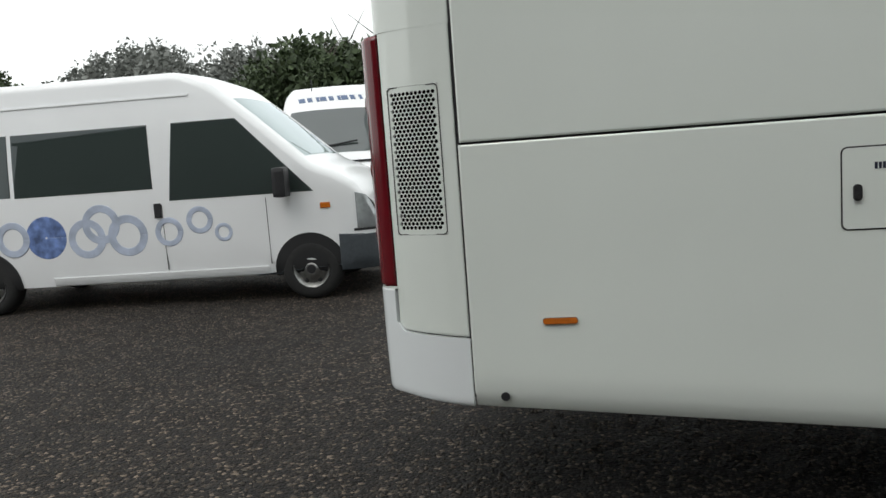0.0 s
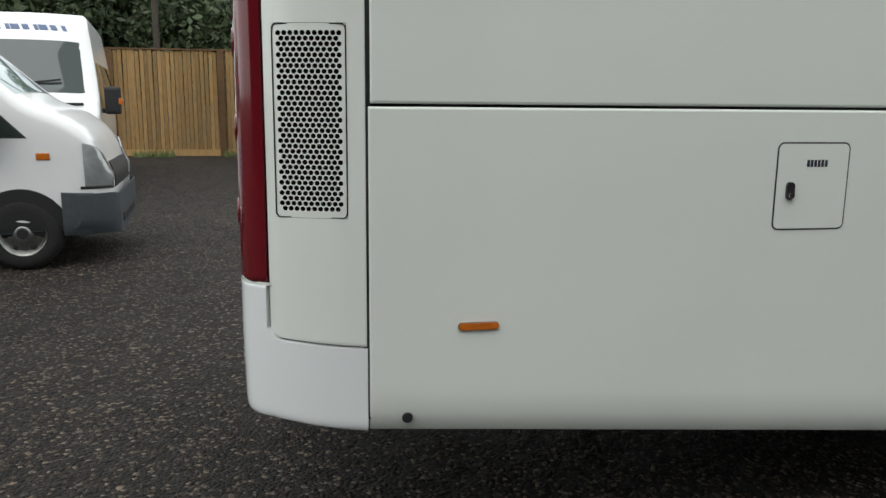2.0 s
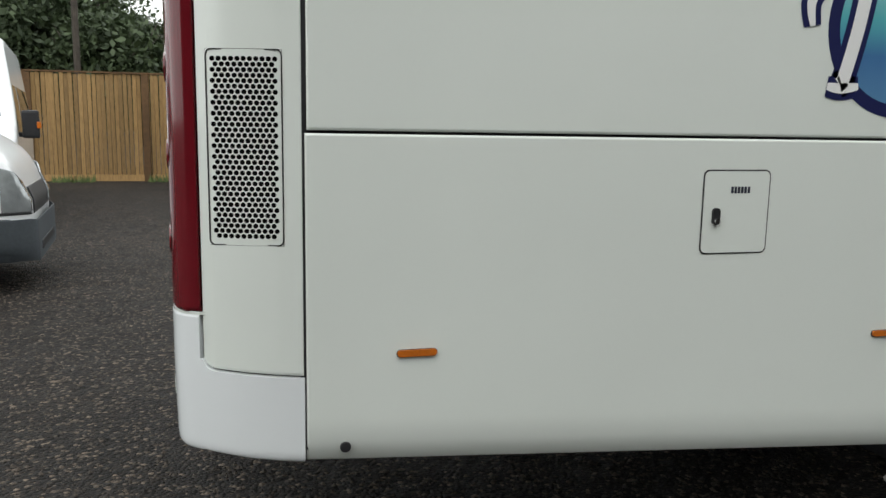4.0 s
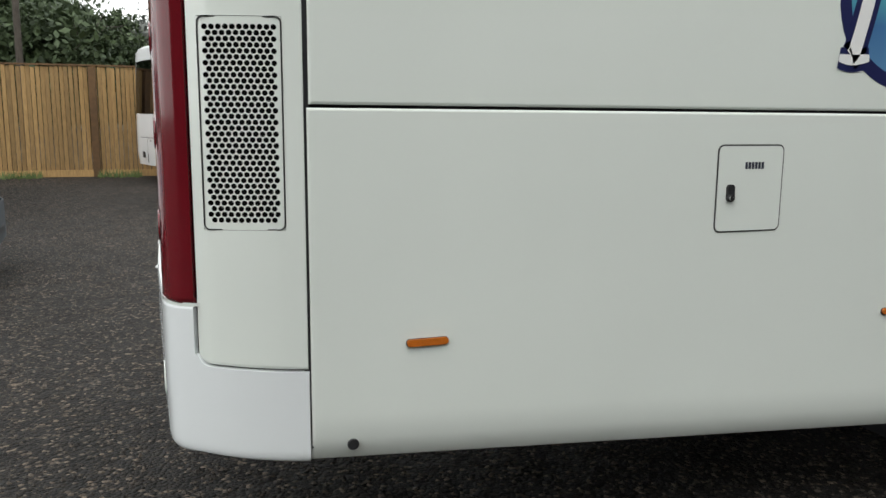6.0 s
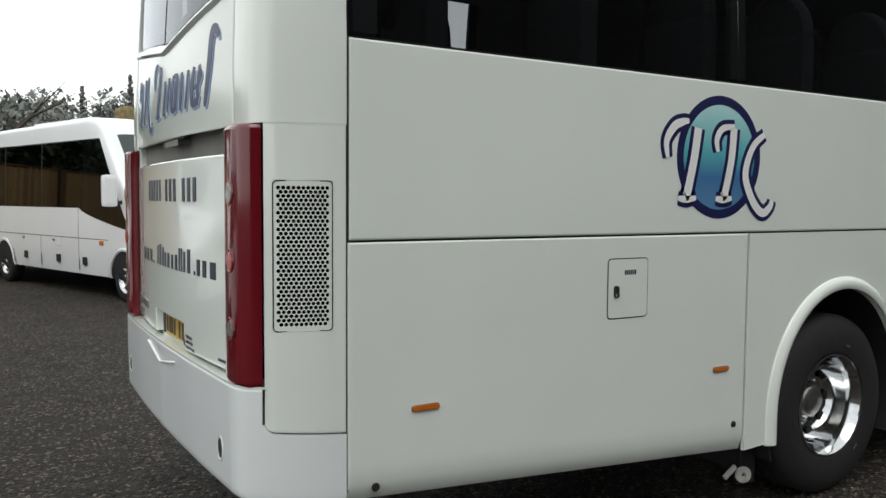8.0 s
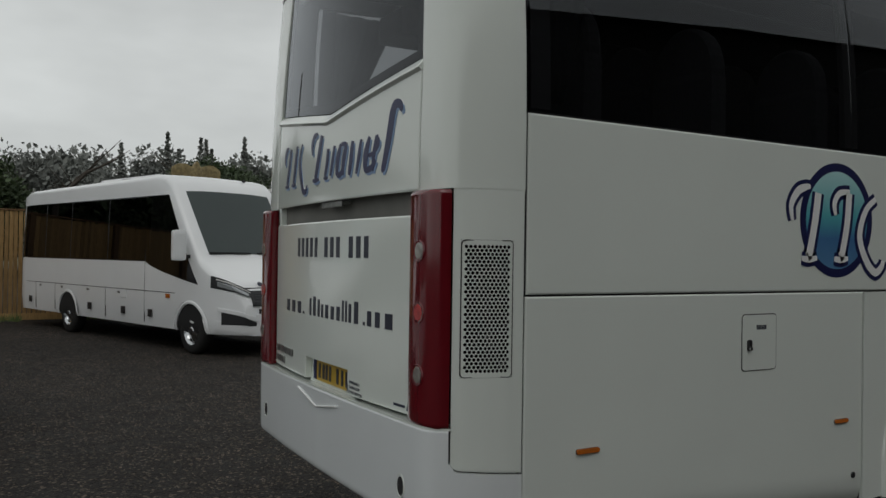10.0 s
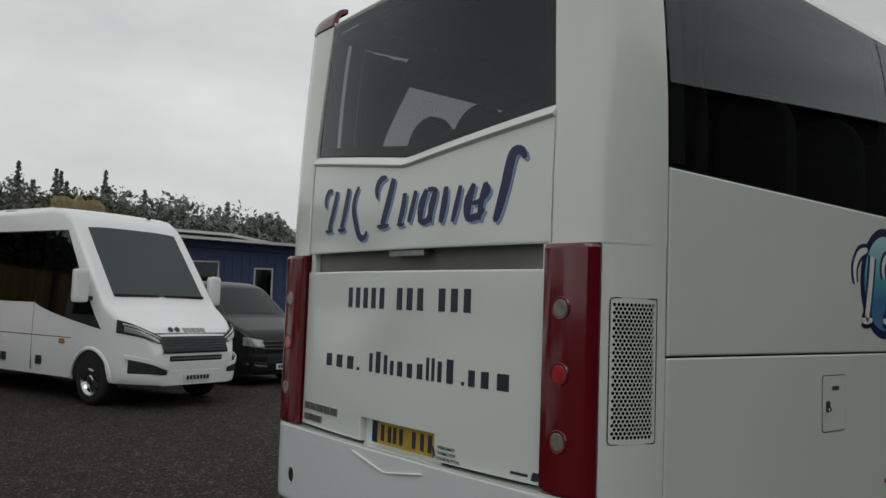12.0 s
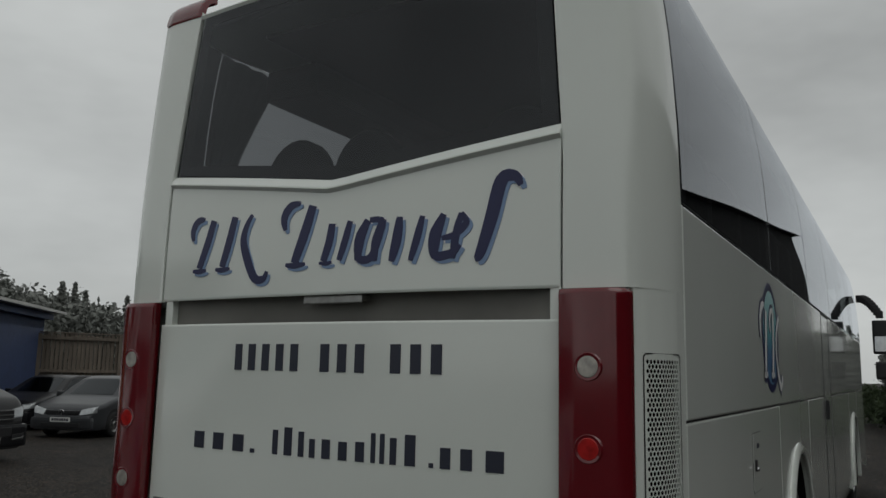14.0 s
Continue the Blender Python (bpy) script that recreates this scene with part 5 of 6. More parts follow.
def midi_bus(m):
    """Wide-bodied white minibus with tinted side glass and a dark honeycomb grille."""
    v = thing("midibus", "white midibus with dark tinted windows and black grille", "midibus", m)
    sh = Shell(7.45, 2.14, [(-0.9, 2.70), (-0.8, 2.86), (-0.5, 2.94), (5.16, 3.00), (5.44, 2.95), (5.66, 2.80), (6.62, 1.54), (6.95, 1.34), (7.25, 1.16), (7.38, 1.02), (7.45, 0.80)], 0.36, 1.25, 0.06, nose=0.95, tail=0.25, start=-0.9, pinch=0.33)
    smooth_edges(part("body", sh.mesh(72), M_VANWHITE, v))
    WHEEL_RIM[0] = M_CHROME
    arches(sh, v, (1.72, 6.42), 0.37, M_VANWHITE)
    for x0, x1, a, b in ((-0.70, 0.50, -0.64, 0.50), (0.52, 1.75, 0.52, 1.75), (1.77, 3.40, 1.77, 3.40), (3.42, 4.85, 3.42, 4.95)):
        sh.side_glass(x0, x1, a, b, 1.48, 2.60, v, M_BUSGLASS)
    for s in (-1, 1):
        sh.sheet("window_band", lambda a, b, s=s: sh.flank(lerp(-0.74, 5.0, a), lerp(1.465, 2.615, b), s, 0.001), M_LINER, v, 16, 6)
        sh.sheet("door_window", lambda a, b, s=s: sh.flank(lerp(4.87, lerp(6.62, 5.58, b ** 0.9), a), lerp(lerp(1.47, 1.12, a ** 0.7), 2.61, b), s), M_BUSGLASS, v, 12, 8)
        sh.sheet("waist_seam", lambda a, b, s=s: sh.flank(lerp(-0.85, 5.9, a), lerp(0.955, 0.968, b), s, 0.003), M_BLACK, v, 16, 1)
        for x in (0.05, 1.05, 3.35, 4.85):
            sh.sheet("panel_gap", lambda a, b, s=s, x=x: sh.flank(x + 0.010 * a, lerp(0.42, 0.985 if x < 4 else 1.46, b), s, 0.003), M_BLACK, v, 1, 4)
        for x in (-0.3, 2.62, 4.0, 5.0):
            sh.sheet("side_marker", lambda a, b, s=s, x=x: sh.flank(x + 0.15 * a, lerp(0.52, 0.65, b), s, 0.012), M_BLACK, v, 2, 2)
        for x in (0.25, 1.35, 2.55, 3.85):
            sh.sheet("catch", lambda a, b, s=s, x=x: sh.flank(x + 0.09 * a, lerp(0.88, 0.92, b), s, 0.010), M_DULLMETAL, v, 2, 2)
        sh.sheet("side_repeater", lambda a, b, s=s: sh.flank(lerp(5.60, 5.74, a), lerp(0.87, 0.94, b), s, 0.012), M_AMBER, v)
        sh.sheet("filler_cap", lambda a, b, s=s: sh.flank(lerp(4.00, 4.20, a), lerp(0.80, 0.95, b), s, 0.006), M_VANWHITE, v)

        sh.nose_sheet("headlight", s * 1.03, s * 0.56, (1.08, 0.93), (1.27, 1.03), M_BLACK, v, 0.014)
        sh.nose_sheet("headlight_lens", s * 0.99, s * 0.64, (1.10, 0.95), (1.18, 1.00), M_HEADLAMP, v, 0.020, label="swept clear headlight")
        sh.nose_sheet("running_light", s * 1.0, s * 0.60, (1.205, 1.005), (1.225, 1.018), M_PLATE_W, v, 0.020, 8, 2)
        sh.nose_sheet("fog_intake", s * 0.96, s * 0.56, (0.50, 0.50), (0.70, 0.56), M_BLACK, v, 0.06)
        sh.nose_sheet("fog_rim", s * 0.99, s * 0.53, (0.70, 0.56), (0.76, 0.63), M_VANWHITE, v, 0.075)
        part("wiper", boxm((6.55, s * 0.45 - 0.38, 1.62), (6.58, s * 0.45 + 0.38, 1.65), 0.006, pose(0, 0, 0)), M_BLACK, v)
    sh.windscreen(6.56, 5.74, 0.93, v, M_VANGLASS)
    sh.sheet("dashboard", lambda a, b: sh.over(lerp(6.6, 6.3, b), lerp(-0.85, 0.85, a), -0.10), M_INTERIOR, v)
    grille = sh.nose_sheet("grille", -0.60, 0.60, (0.80, 0.80), (1.045, 1.045), M_BLACK, v, 0.016, 16, 6, "black honeycomb grille")
    for k in range(5):
        sh.nose_sheet("grille_slat", -0.54, 0.54, (0.825 + k * 0.042,) * 2, (0.834 + k * 0.042,) * 2, M_BUMPER, grille, 0.026, 12, 1)
    sh.nose_sheet("front_bumper", -1.0, 1.0, (0.34, 0.34), (0.56, 0.56), M_VANWHITE, v, 0.055, 20, 4)
    sh.nose_sheet("bonnet_gap", -0.95, 0.95, (1.085, 1.085), (1.095, 1.095), M_BLACK, v, 0.004, 16, 1)
    sh.nose_sheet("bumper_lip", -0.56, 0.56, (0.56, 0.56), (0.685, 0.685), M_VANWHITE, v, 0.05, 12, 3)
    part("lower_intake", boxm((7.40, -0.48, 0.685), (7.478, 0.48, 0.765), 0.012), M_BLACK, v)
    part("chrome_strip", boxm((7.44, -0.46, 0.715), (7.485, 0.46, 0.732), 0.004), M_DULLMETAL, v)
    part("number_plate", boxm((7.50, -0.26, 0.39), (7.512, 0.26, 0.50), 0.004), M_PLATE_W, v, "white number plate")
    front_bars(sh, v, 0.415, 0.475, 7, 0.44, M_INK, 0.063)
    for k in range(5):
        sh.sheet("badge_bar", lambda a, b, k=k: sh.over(lerp(7.30, 7.24, b), (0.28 - 0.085 * k - 0.065 * a) / 0.86, 0.012), M_DULLMETAL, v, 2, 2)
    for y in (-0.24, -0.36):
        bm = bmesh.new()
        disc(bm, 0.045, 0.006, 16, pose(7.275, y, 1.145, 0, 52))
        part("badge_disc", bm, M_INK, v)
    for s in (-1, 1):
        y = s * (sh.hw(6.2, 1.5) + 0.08)
        ob = part("wing_mirror", boxm((6.26, min(y, y + s * 0.22), 1.50), (6.40, max(y, y + s * 0.22), 2.00), 0.065), M_VANWHITE, v)
        part("mirror_glass", boxm((6.252, min(y + s * 0.03, y + s * 0.19), 1.55), (6.259, max(y + s * 0.03, y + s * 0.19), 1.95)), M_CHROME, ob)
        part("mirror_arm", boxm((6.30, min(y - s * 0.14, y + s * 0.04), 1.54), (6.36, max(y - s * 0.14, y + s * 0.04), 1.60), 0.01), M_BLACK, ob)
    roof = part("roof_unit", boxm((2.2, -0.7, 2.88), (4.5, 0.7, 3.05), 0.08), M_VANWHITE, v, "white rooftop air unit")
    part("unit_fan", boxm((3.2, -0.73, 2.96), (3.55, -0.69, 3.01), 0.01), M_BLACK, roof)
    part("roof_aerial", boxm((5.4, 0.5, 2.86), (5.45, 0.55, 2.98), 0.01), M_BLACK, v)
    for k in range(6):
        for y in (-0.75, -0.3, 0.3, 0.75):
            part("seat", boxm((0.6 + k * 0.8, y - 0.2, 1.1), (0.72 + k * 0.8, y + 0.2, 2.0), 0.06), M_SEAT, v)
    for y in (-0.55, 0.55):
        part("seat", boxm((5.35, y - 0.24, 0.9), (5.5, y + 0.24, 1.75), 0.06), M_SEAT, v)
    part("sticker", boxm((5.22, -1.0, 2.36), (5.44, -0.995, 2.52)), M_PLATE_W, v)
    return v


M_BUSGLASS = glass_mat("dark_midibus_glass", (0.06, 0.06, 0.06))
M_HEADLAMP = mat("headlamp_glass", (0.35, 0.37, 0.38), 0.08, 0.4, coat=1.0, grain=(12, 0.18))


def dark_van(m):
    v = thing("van", "dark grey panel van with chrome grille bars, nose to the yard", "van", m)
    sh = Shell(4.9, 1.90, [(0, 1.85), (0.12, 1.95), (0.5, 1.98), (3.0, 1.98), (3.3, 1.90), (4.02, 1.30), (4.30, 1.20), (4.70, 1.05), (4.84, 0.92), (4.9, 0.70)], 0.22, 1.0, 0.20, nose=0.5)
    smooth_edges(part("body", sh.mesh(60), M_DARKCAR, v))
    WHEEL_RIM[0] = M_DULLMETAL
    arches(sh, v, (0.95, 4.0), 0.34)
    sh.windscreen(3.96, 3.34, 0.86, v)
    sh.side_glass(2.55, 3.85, 2.62, 3.30, 1.05, 1.70, v, name="door_window")
    sh.side_glass(0.3, 2.4, 0.3, 2.4, 1.05, 1.70, v)
    part("front_bumper", boxm((4.72, -0.86, 0.24), (4.93, 0.86, 0.62), 0.06), M_DARKCAR, v)
    part("lower_grille", boxm((4.88, -0.50, 0.42), (4.94, 0.50, 0.58), 0.015), M_BLACK, v)
    g = part("grille", boxm((4.84, -0.55, 0.66), (4.915, 0.55, 0.86), 0.02), M_BLACK, v)
    for z in (0.70, 0.77, 0.84):
        part("grille_bar", boxm((4.91, -0.55, z), (4.925, 0.55, z + 0.012), 0.003), M_DULLMETAL, g)
    for s in (-1, 1):
        sh.nose_sheet("headlight", s * 0.90, s * 0.54, (0.76, 0.70), (0.92, 0.86), M_HEADLAMP, v, 0.014)
        sh.nose_sheet("fog_trim", s * 0.88, s * 0.50, (0.36, 0.34), (0.47, 0.45), M_BLACK, v, 0.05)
        sh.nose_sheet("fog_bar", s * 0.86, s * 0.50, (0.40, 0.37), (0.415, 0.385), M_DULLMETAL, v, 0.058, 8, 1)
    bm = bmesh.new()
    disc(bm, 0.075, 0.012, 20, pose(4.92, 0, 0.77, 0, 90))
    part("badge_disc", bm, M_BLACK, v)
    part("number_plate", boxm((4.94, -0.26, 0.31), (4.952, 0.26, 0.42), 0.004), M_PLATE_W, v)
    front_bars(sh, v, 0.335, 0.395, 7, 0.44, M_INK, 0.053)
    mirrors(sh, v, 3.75, 1.05, 0.24, M_DARKCAR, 0.2)
    part("aerial", boxm((1.2, -0.02, 1.97), (1.24, 0.02, 2.06), 0.008), M_BLACK, v)
    return v


def hatchback(m, paint, label):
    v = thing("car", label, "car", m)
    sh = Shell(4.2, 1.76, [(0, 0.95), (0.08, 1.10), (0.45, 1.38), (0.9, 1.46), (1.9, 1.48), (2.3, 1.42), (3.05, 0.98), (3.4, 0.92), (3.9, 0.80), (4.1, 0.70), (4.2, 0.52)], 0.20, 0.85, 0.26, nose=0.5, tail=0.3, corner=0.09)
    smooth_edges(part("body", sh.mesh(60), paint, v))
    arches(sh, v, (0.75, 3.33), 0.315)
    sh.windscreen(3.0, 2.34, 0.84, v)
    sh.side_glass(0.62, 1.70, 0.82, 1.70, 0.92, 1.36, v)
    sh.side_glass(1.76, 2.92, 1.76, 2.32, 0.92, 1.36, v, name="door_window")
    part("front_bumper", boxm((4.02, -0.78, 0.22), (4.23, 0.78, 0.50), 0.07), paint, v)
    part("lower_grille", boxm((4.19, -0.5, 0.26), (4.24, 0.5, 0.36), 0.015), M_BLACK, v)
    part("grille", boxm((4.10, -0.42, 0.56), (4.21, 0.42, 0.66), 0.02), M_BLACK, v)
    for s in (-1, 1):
        sh.nose_sheet("headlight", s * 0.82, s * 0.46, (0.60, 0.55), (0.76, 0.68), M_HEADLAMP, v, 0.014)
    bm = bmesh.new()
    disc(bm, 0.06, 0.012, 20, pose(4.205, 0, 0.62, 0, 90))
    part("badge_disc", bm, M_CHROME, v)
    part("number_plate", boxm((4.23, -0.26, 0.39), (4.242, 0.26, 0.50), 0.004), M_PLATE_W, v)
    front_bars(sh, v, 0.415, 0.475, 7, 0.44, M_INK, 0.043)
    mirrors(sh, v, 2.75, 0.92, 0.15, paint, 0.18)
    return v


def parked(builder, hub_local, hub_world, heading, *args, size=1.0):
    """Places a vehicle so that a point of its length axis stands at hub_world."""
    h = radians(heading)
    hub_local = (hub_local[0] * size, hub_local[1] * size)
    x = hub_world[0] - hub_local[0] * math.cos(h) + hub_local[1] * math.sin(h)
    y = hub_world[1] - hub_local[0] * math.sin(h) - hub_local[1] * math.cos(h)
    return builder(pose(x, y, 0, 0, 0, heading) @ Matrix.Scale(size, 4), *args)


parked(minibus_one, (4.82, -0.99), (-2.66, 5.26), 5.5)
parked(minibus_two, (6.0, 0.0), (-4.08, 9.9), -80.0)
parked(midi_bus, (6.42, -1.05), (1.09, 11.08), -72.2, size=1.04)
parked(dark_van, (4.9, 0.0), (5.31, 12.74), -75.4, size=1.04)
parked(hatchback, (4.2, 0.0), (9.2, 16.3), -158.0, M_GREYCAR, "grey hatchback car parked in front of a fence", size=0.96)
parked(hatchback, (4.2, 0.0), (9.6, 19.2), -160.0, M_DARKCAR, "black hatchback car parked beside a grey one", size=0.94)


# ---- fences and buildings ----
def closeboard(x0, y0, x1, y1, height, board_mat, post_mat, label, bay, name, step=0.135):
    ln = math.hypot(x1 - x0, y1 - y0)
    ang = math.degrees(math.atan2(y1 - y0, x1 - x0))
    fence = thing(name, label, "fence", pose(x0, y0, 0, 0, 0, ang), kind="structure")
    nb = int(ln / step)
    meshes = []
    rnd = random.Random(5)
    for k in range(6):
        bm = boxm((0.0, 0.0, 0.12), (step - 0.016, 0.020 + 0.003 * k, height - 0.02 * (k % 3)), 0.004)
        for v in bm.verts:
            v.co.y += 0.032 * v.co.x / step
        me = bpy.data.meshes.new("board")
        bm.to_mesh(me)
        bm.free()
        me.materials.append(board_mat)
        meshes.append(me)
    for k in range(nb):
        b = new("board", meshes[rnd.randrange(6)])
        b.parent = fence
        b.location = (k * step, -0.03, rnd.uniform(-0.012, 0.012))
        b.rotation_euler = (rnd.uniform(-0.006, 0.006), rnd.uniform(-0.005, 0.005), 0)
    part("gravel_board", boxm((0, -0.045, 0.0), (ln, -0.005, 0.16), 0.006), board_mat, fence)
    if board_mat is M_OLDFENCE:
        for z in (0.35, height * 0.52, height - 0.22):
            part("rail", boxm((0, -0.11, z), (ln, -0.035, z + 0.10), 0.006), post_mat, fence)
    part("capping", boxm((0, -0.05, height - 0.01), (ln, 0.04, height + 0.03), 0.006), post_mat, fence)
    k = 0
    while k * bay <= ln:
        part("post", boxm((k * bay - 0.08, -0.13, 0.0), (k * bay + 0.08, 0.06, height - 0.03), 0.008), post_mat, fence)
        k += 1
    return fence


closeboard(-26.32, 19.4, 1.0, 19.3, 2.66, M_FENCE, M_FENCEPOST, "tall new golden-brown closeboard timber fence", 2.68, "fence_1", step=0.104)
closeboard(13.5, 23.9, 30.0, 17.0, 2.70, M_OLDFENCE, M_OLDFENCE, "weathered grey-brown closeboard timber fence", 2.6, "fence_2")

def pitched(lo, hi):
    """Box whose height climbs along its length, as a shallow lean-to roof."""
    bm = boxm(lo, hi)
    for q in bm.verts:
        q.co.z += 0.055 * max(0.0, q.co.x)
    return bm


shed = thing("shed", "blue-painted flat-roofed site building with white roof edge", "building", pose(9.5, 20.5, 0, 0, 0, 130) @ Matrix.Scale(1.22, 4))
part("wall", boxm((0, -4.6, 0), (9.5, 0.0, 2.56)), M_BLUEWALL, shed)
part("gable_wall", pitched((0.0, -4.58, 2.30), (9.5, -0.01, 2.60)), M_BLUEWALL, shed)
for k in range(40):
    part("cladding_rib", boxm((0.1 + k * 0.235, -0.002, 0.1), (0.15 + k * 0.235, 0.018, 2.5), 0.005), M_BLUEWALL, shed)
part("roof", pitched((-0.5, -4.8, 2.72), (9.8, 0.55, 2.79)), M_ROOFEDGE, shed, "pale grey sheet roof")
part("fascia", pitched((-0.2, -4.7, 2.56), (9.6, 0.10, 2.72)), M_BLUEWALL, shed)
part("upper_roof", pitched((2.0, -4.2, 2.96), (9.6, -0.8, 3.03)), M_ROOFEDGE, shed)
part("clerestory", pitched((2.2, -4.0, 2.79), (9.4, -1.0, 2.96)), M_BLACK, shed)
for x, x1, z0, z1 in ((0.42, 0.86, 1.15, 2.15), (1.9, 2.6, 1.75, 2.3), (4.0, 5.0, 1.05, 2.1)):
    w = part("window", boxm((x, 0.0, z0), (x1, 0.03, z1)), M_VANGLASS, shed, "dark window with a white frame")
    for lo, hi in (((x - 0.04, 0.0, z0 - 0.04), (x, 0.05, z1 + 0.04)), ((x1, 0.0, z0 - 0.04), (x1 + 0.04, 0.05, z1 + 0.04)), ((x, 0.0, z1), (x1, 0.05, z1 + 0.04)), ((x, 0.0, z0 - 0.04), (x1, 0.06, z0))):
        part("window_frame", boxm(lo, hi, 0.005), M_ROOFEDGE, w)

barn = thing("barn", "long dark timber barn beside the yard", "building", pose(34.7, -2.7, 0, 0, 0, 196.5))
part("wall", boxm((0, 0.0, 0), (56.0, 8.0, 8.25)), M_BARN, barn)
bm = bmesh.new()
vs = [bm.verts.new(q) for q in ((-0.3, -0.4, 8.25), (56.3, -0.4, 8.25), (56.3, 8.4, 8.25), (-0.3, 8.4, 8.25), (-0.3, 4.0, 8.75), (56.3, 4.0, 8.75))]
for q in ((0, 1, 5, 4), (2, 3, 4, 5), (0, 4, 3), (1, 2, 5), (0, 3, 2, 1)):
    bm.faces.new([vs[i] for i in q])
part("roof", bm, M_BARN, barn)


# ---- trees ----
def leaves(verts, faces, centre, radii, n, size, rng, lumps=9, spire=False):
    """Leaf quads in clumps within an uneven crown."""
    c = np.array(centre)
    r = np.array(radii)
    if lumps == 0:
        mids, spread = np.zeros((1, 3)), np.full((1, 3), 0.84)
    elif spire:
        h = np.linspace(0.0, 1.0, lumps * 4)
        ang = np.arange(lumps * 4) * 2.4
        rad = (1 - h) * rng.uniform(0.25, 0.70, lumps * 4)
        mids = np.stack([np.cos(ang) * rad, np.sin(ang) * rad, h * 2 - 1], 1)
        spread = (0.06 + 0.36 * (1 - h))[:, None] * np.array([1, 1, 0.30])
    else:
        d = rng.normal(size=(lumps, 3))
        d /= np.linalg.norm(d, axis=1)[:, None]
        mids = d * rng.uniform(0.25, 0.72, (lumps, 1))
        spread = rng.uniform(0.22, 0.36, (lumps, 1)) * np.ones(3)
    pick = rng.integers(0, len(mids), n)
    out = rng.normal(size=(n, 3))
    out /= np.linalg.norm(out, axis=1)[:, None]
    p = mids[pick] + out * spread[pick] * rng.random((n, 1)) ** 0.45 * (1 + 0.08 * np.clip(rng.normal(size=(n, 1)), -1, 1))
    p = c + p * r
    p[:, 2] = np.maximum(p[:, 2], 0.15)
    a = rng.normal(size=(n, 3))
    a /= np.linalg.norm(a, axis=1)[:, None]
    b = np.cross(a, rng.normal(size=(n, 3)))
    b /= np.linalg.norm(b, axis=1)[:, None]
    s = size * rng.uniform(0.6, 1.4, (n, 1))
    base = len(verts)
    quad = np.stack([p - a * s, p - b * s * 0.55, p + a * s, p + b * s * 0.55], 1)
    verts.extend(map(tuple, quad.reshape(-1, 3)))
    faces.extend(tuple(range(base + 4 * k, base + 4 * k + 4)) for k in range(n))


def leaf_object(name, verts, faces, material, parent=None):
    me = bpy.data.meshes.new(name)
    me.from_pydata(verts, [], faces)
    me.materials.append(material)
    ob = new(name, me)
    if parent is not None:
        ob.parent = parent
    return ob


def limb(bm, a, b, r0, r1, n=7):
    d = (b - a)
    m = Matrix.Translation(a) @ d.to_track_quat("Z", "Y").to_matrix().to_4x4()
    lathe(bm, [(r0, 0), (lerp(r0, r1, 0.5), d.length * 0.5), (r1, d.length)], n, m)


def tree(x, y, h, spread, seed, material, label, n=2600, size=0.16, bare=False):
    rng = np.random.default_rng(seed)
    rd = random.Random(seed)
    t = thing("tree", label, "tree", pose(x, y, 0))
    bm = bmesh.new()
    top = Vector((rd.uniform(-0.3, 0.3), rd.uniform(-0.3, 0.3), h * 0.55))
    limb(bm, Vector((0, 0, 0)), top, h * 0.035, h * 0.018, 9)
    tips = []
    for k in range(9 if not bare else 11):
        a = 2 * math.pi * k / 9 + rd.uniform(-0.4, 0.4)
        z = h * rd.uniform(0.3, 0.58)
        s = Vector((top.x * z / (h * 0.55), top.y * z / (h * 0.55), z))
        e = s + Vector((math.cos(a) * spread * rd.uniform(0.4, 0.8), math.sin(a) * spread * rd.uniform(0.4, 0.8), h * rd.uniform(0.1, 0.38)))
        mid = s.lerp(e, 0.5) + Vector((0, 0, h * 0.04))
        limb(bm, s, mid, h * 0.013, h * 0.008, 6)
        limb(bm, mid, e, h * 0.008, h * 0.003, 6)
        for j in range(3):
            w = e + Vector((rd.uniform(-1, 1), rd.uniform(-1, 1), rd.uniform(-0.1, 0.9))) * spread * 0.3
            limb(bm, mid.lerp(e, rd.uniform(0.3, 1)), w, h * 0.004, h * 0.0012, 5)
    smooth(part("trunk", bm, M_BARK, t))
    if not bare:
        v, f = [], []
        leaves(v, f, (0, 0, h * 0.60), (spread, spread, h * 0.42), n, size, rng, 26)
        leaves(v, f, (0, 0, h * 0.58), (spread * 0.95, spread * 0.95, h * 0.40), n // 3, size * 1.7, rng, 0)
        leaf_object("crown", v, f, material, t)
    return t


for k, (x, y, h, s, mt, lb) in enumerate((
        (-9.5, 24.5, 6.3, 3.2, M_LEAF, "broad dark green tree behind the fence"), (-5.2, 25.0, 6.4, 3.2, M_LEAF, "broad dark green tree behind the fence"),
        (-13.6, 25.5, 4.4, 2.6, M_LEAF, "broad dark green tree behind the fence"), (-2.6, 24.5, 4.7, 2.3, M_LEAF, "green tree behind the fence"),
        (-19.6, 20.5, 5.4, 2.4, M_LEAF, "green tree at the end of the fence"),
        (-7.2, 22.5, 5.6, 2.6, M_LEAF, "green tree behind the fence"), (-3.4, 22.6, 4.9, 2.2, M_LEAF, "green tree behind the fence"), (-11.4, 22.9, 4.6, 2.2, M_LEAF, "green tree behind the fence"),
        (7.4, 36.2, 6.6, 3.5, M_LEAF, "bushy green tree beyond the sheds"), (4.6, 30.0, 5.2, 2.0, M_AUTUMN, "tree with thinning brown-green leaves"))):
    tree(x, y, h, s, 40 + k, mt, lb, 21000, 0.075)
tree(-0.3, 24.5, 5.6, 2.6, 77, M_LEAF, "leafless dead tree with crooked limbs", bare=True)
tree(4.2, 27.0, 3.9, 1.6, 78, M_LEAF, "leafless dead tree with crooked limbs", bare=True)

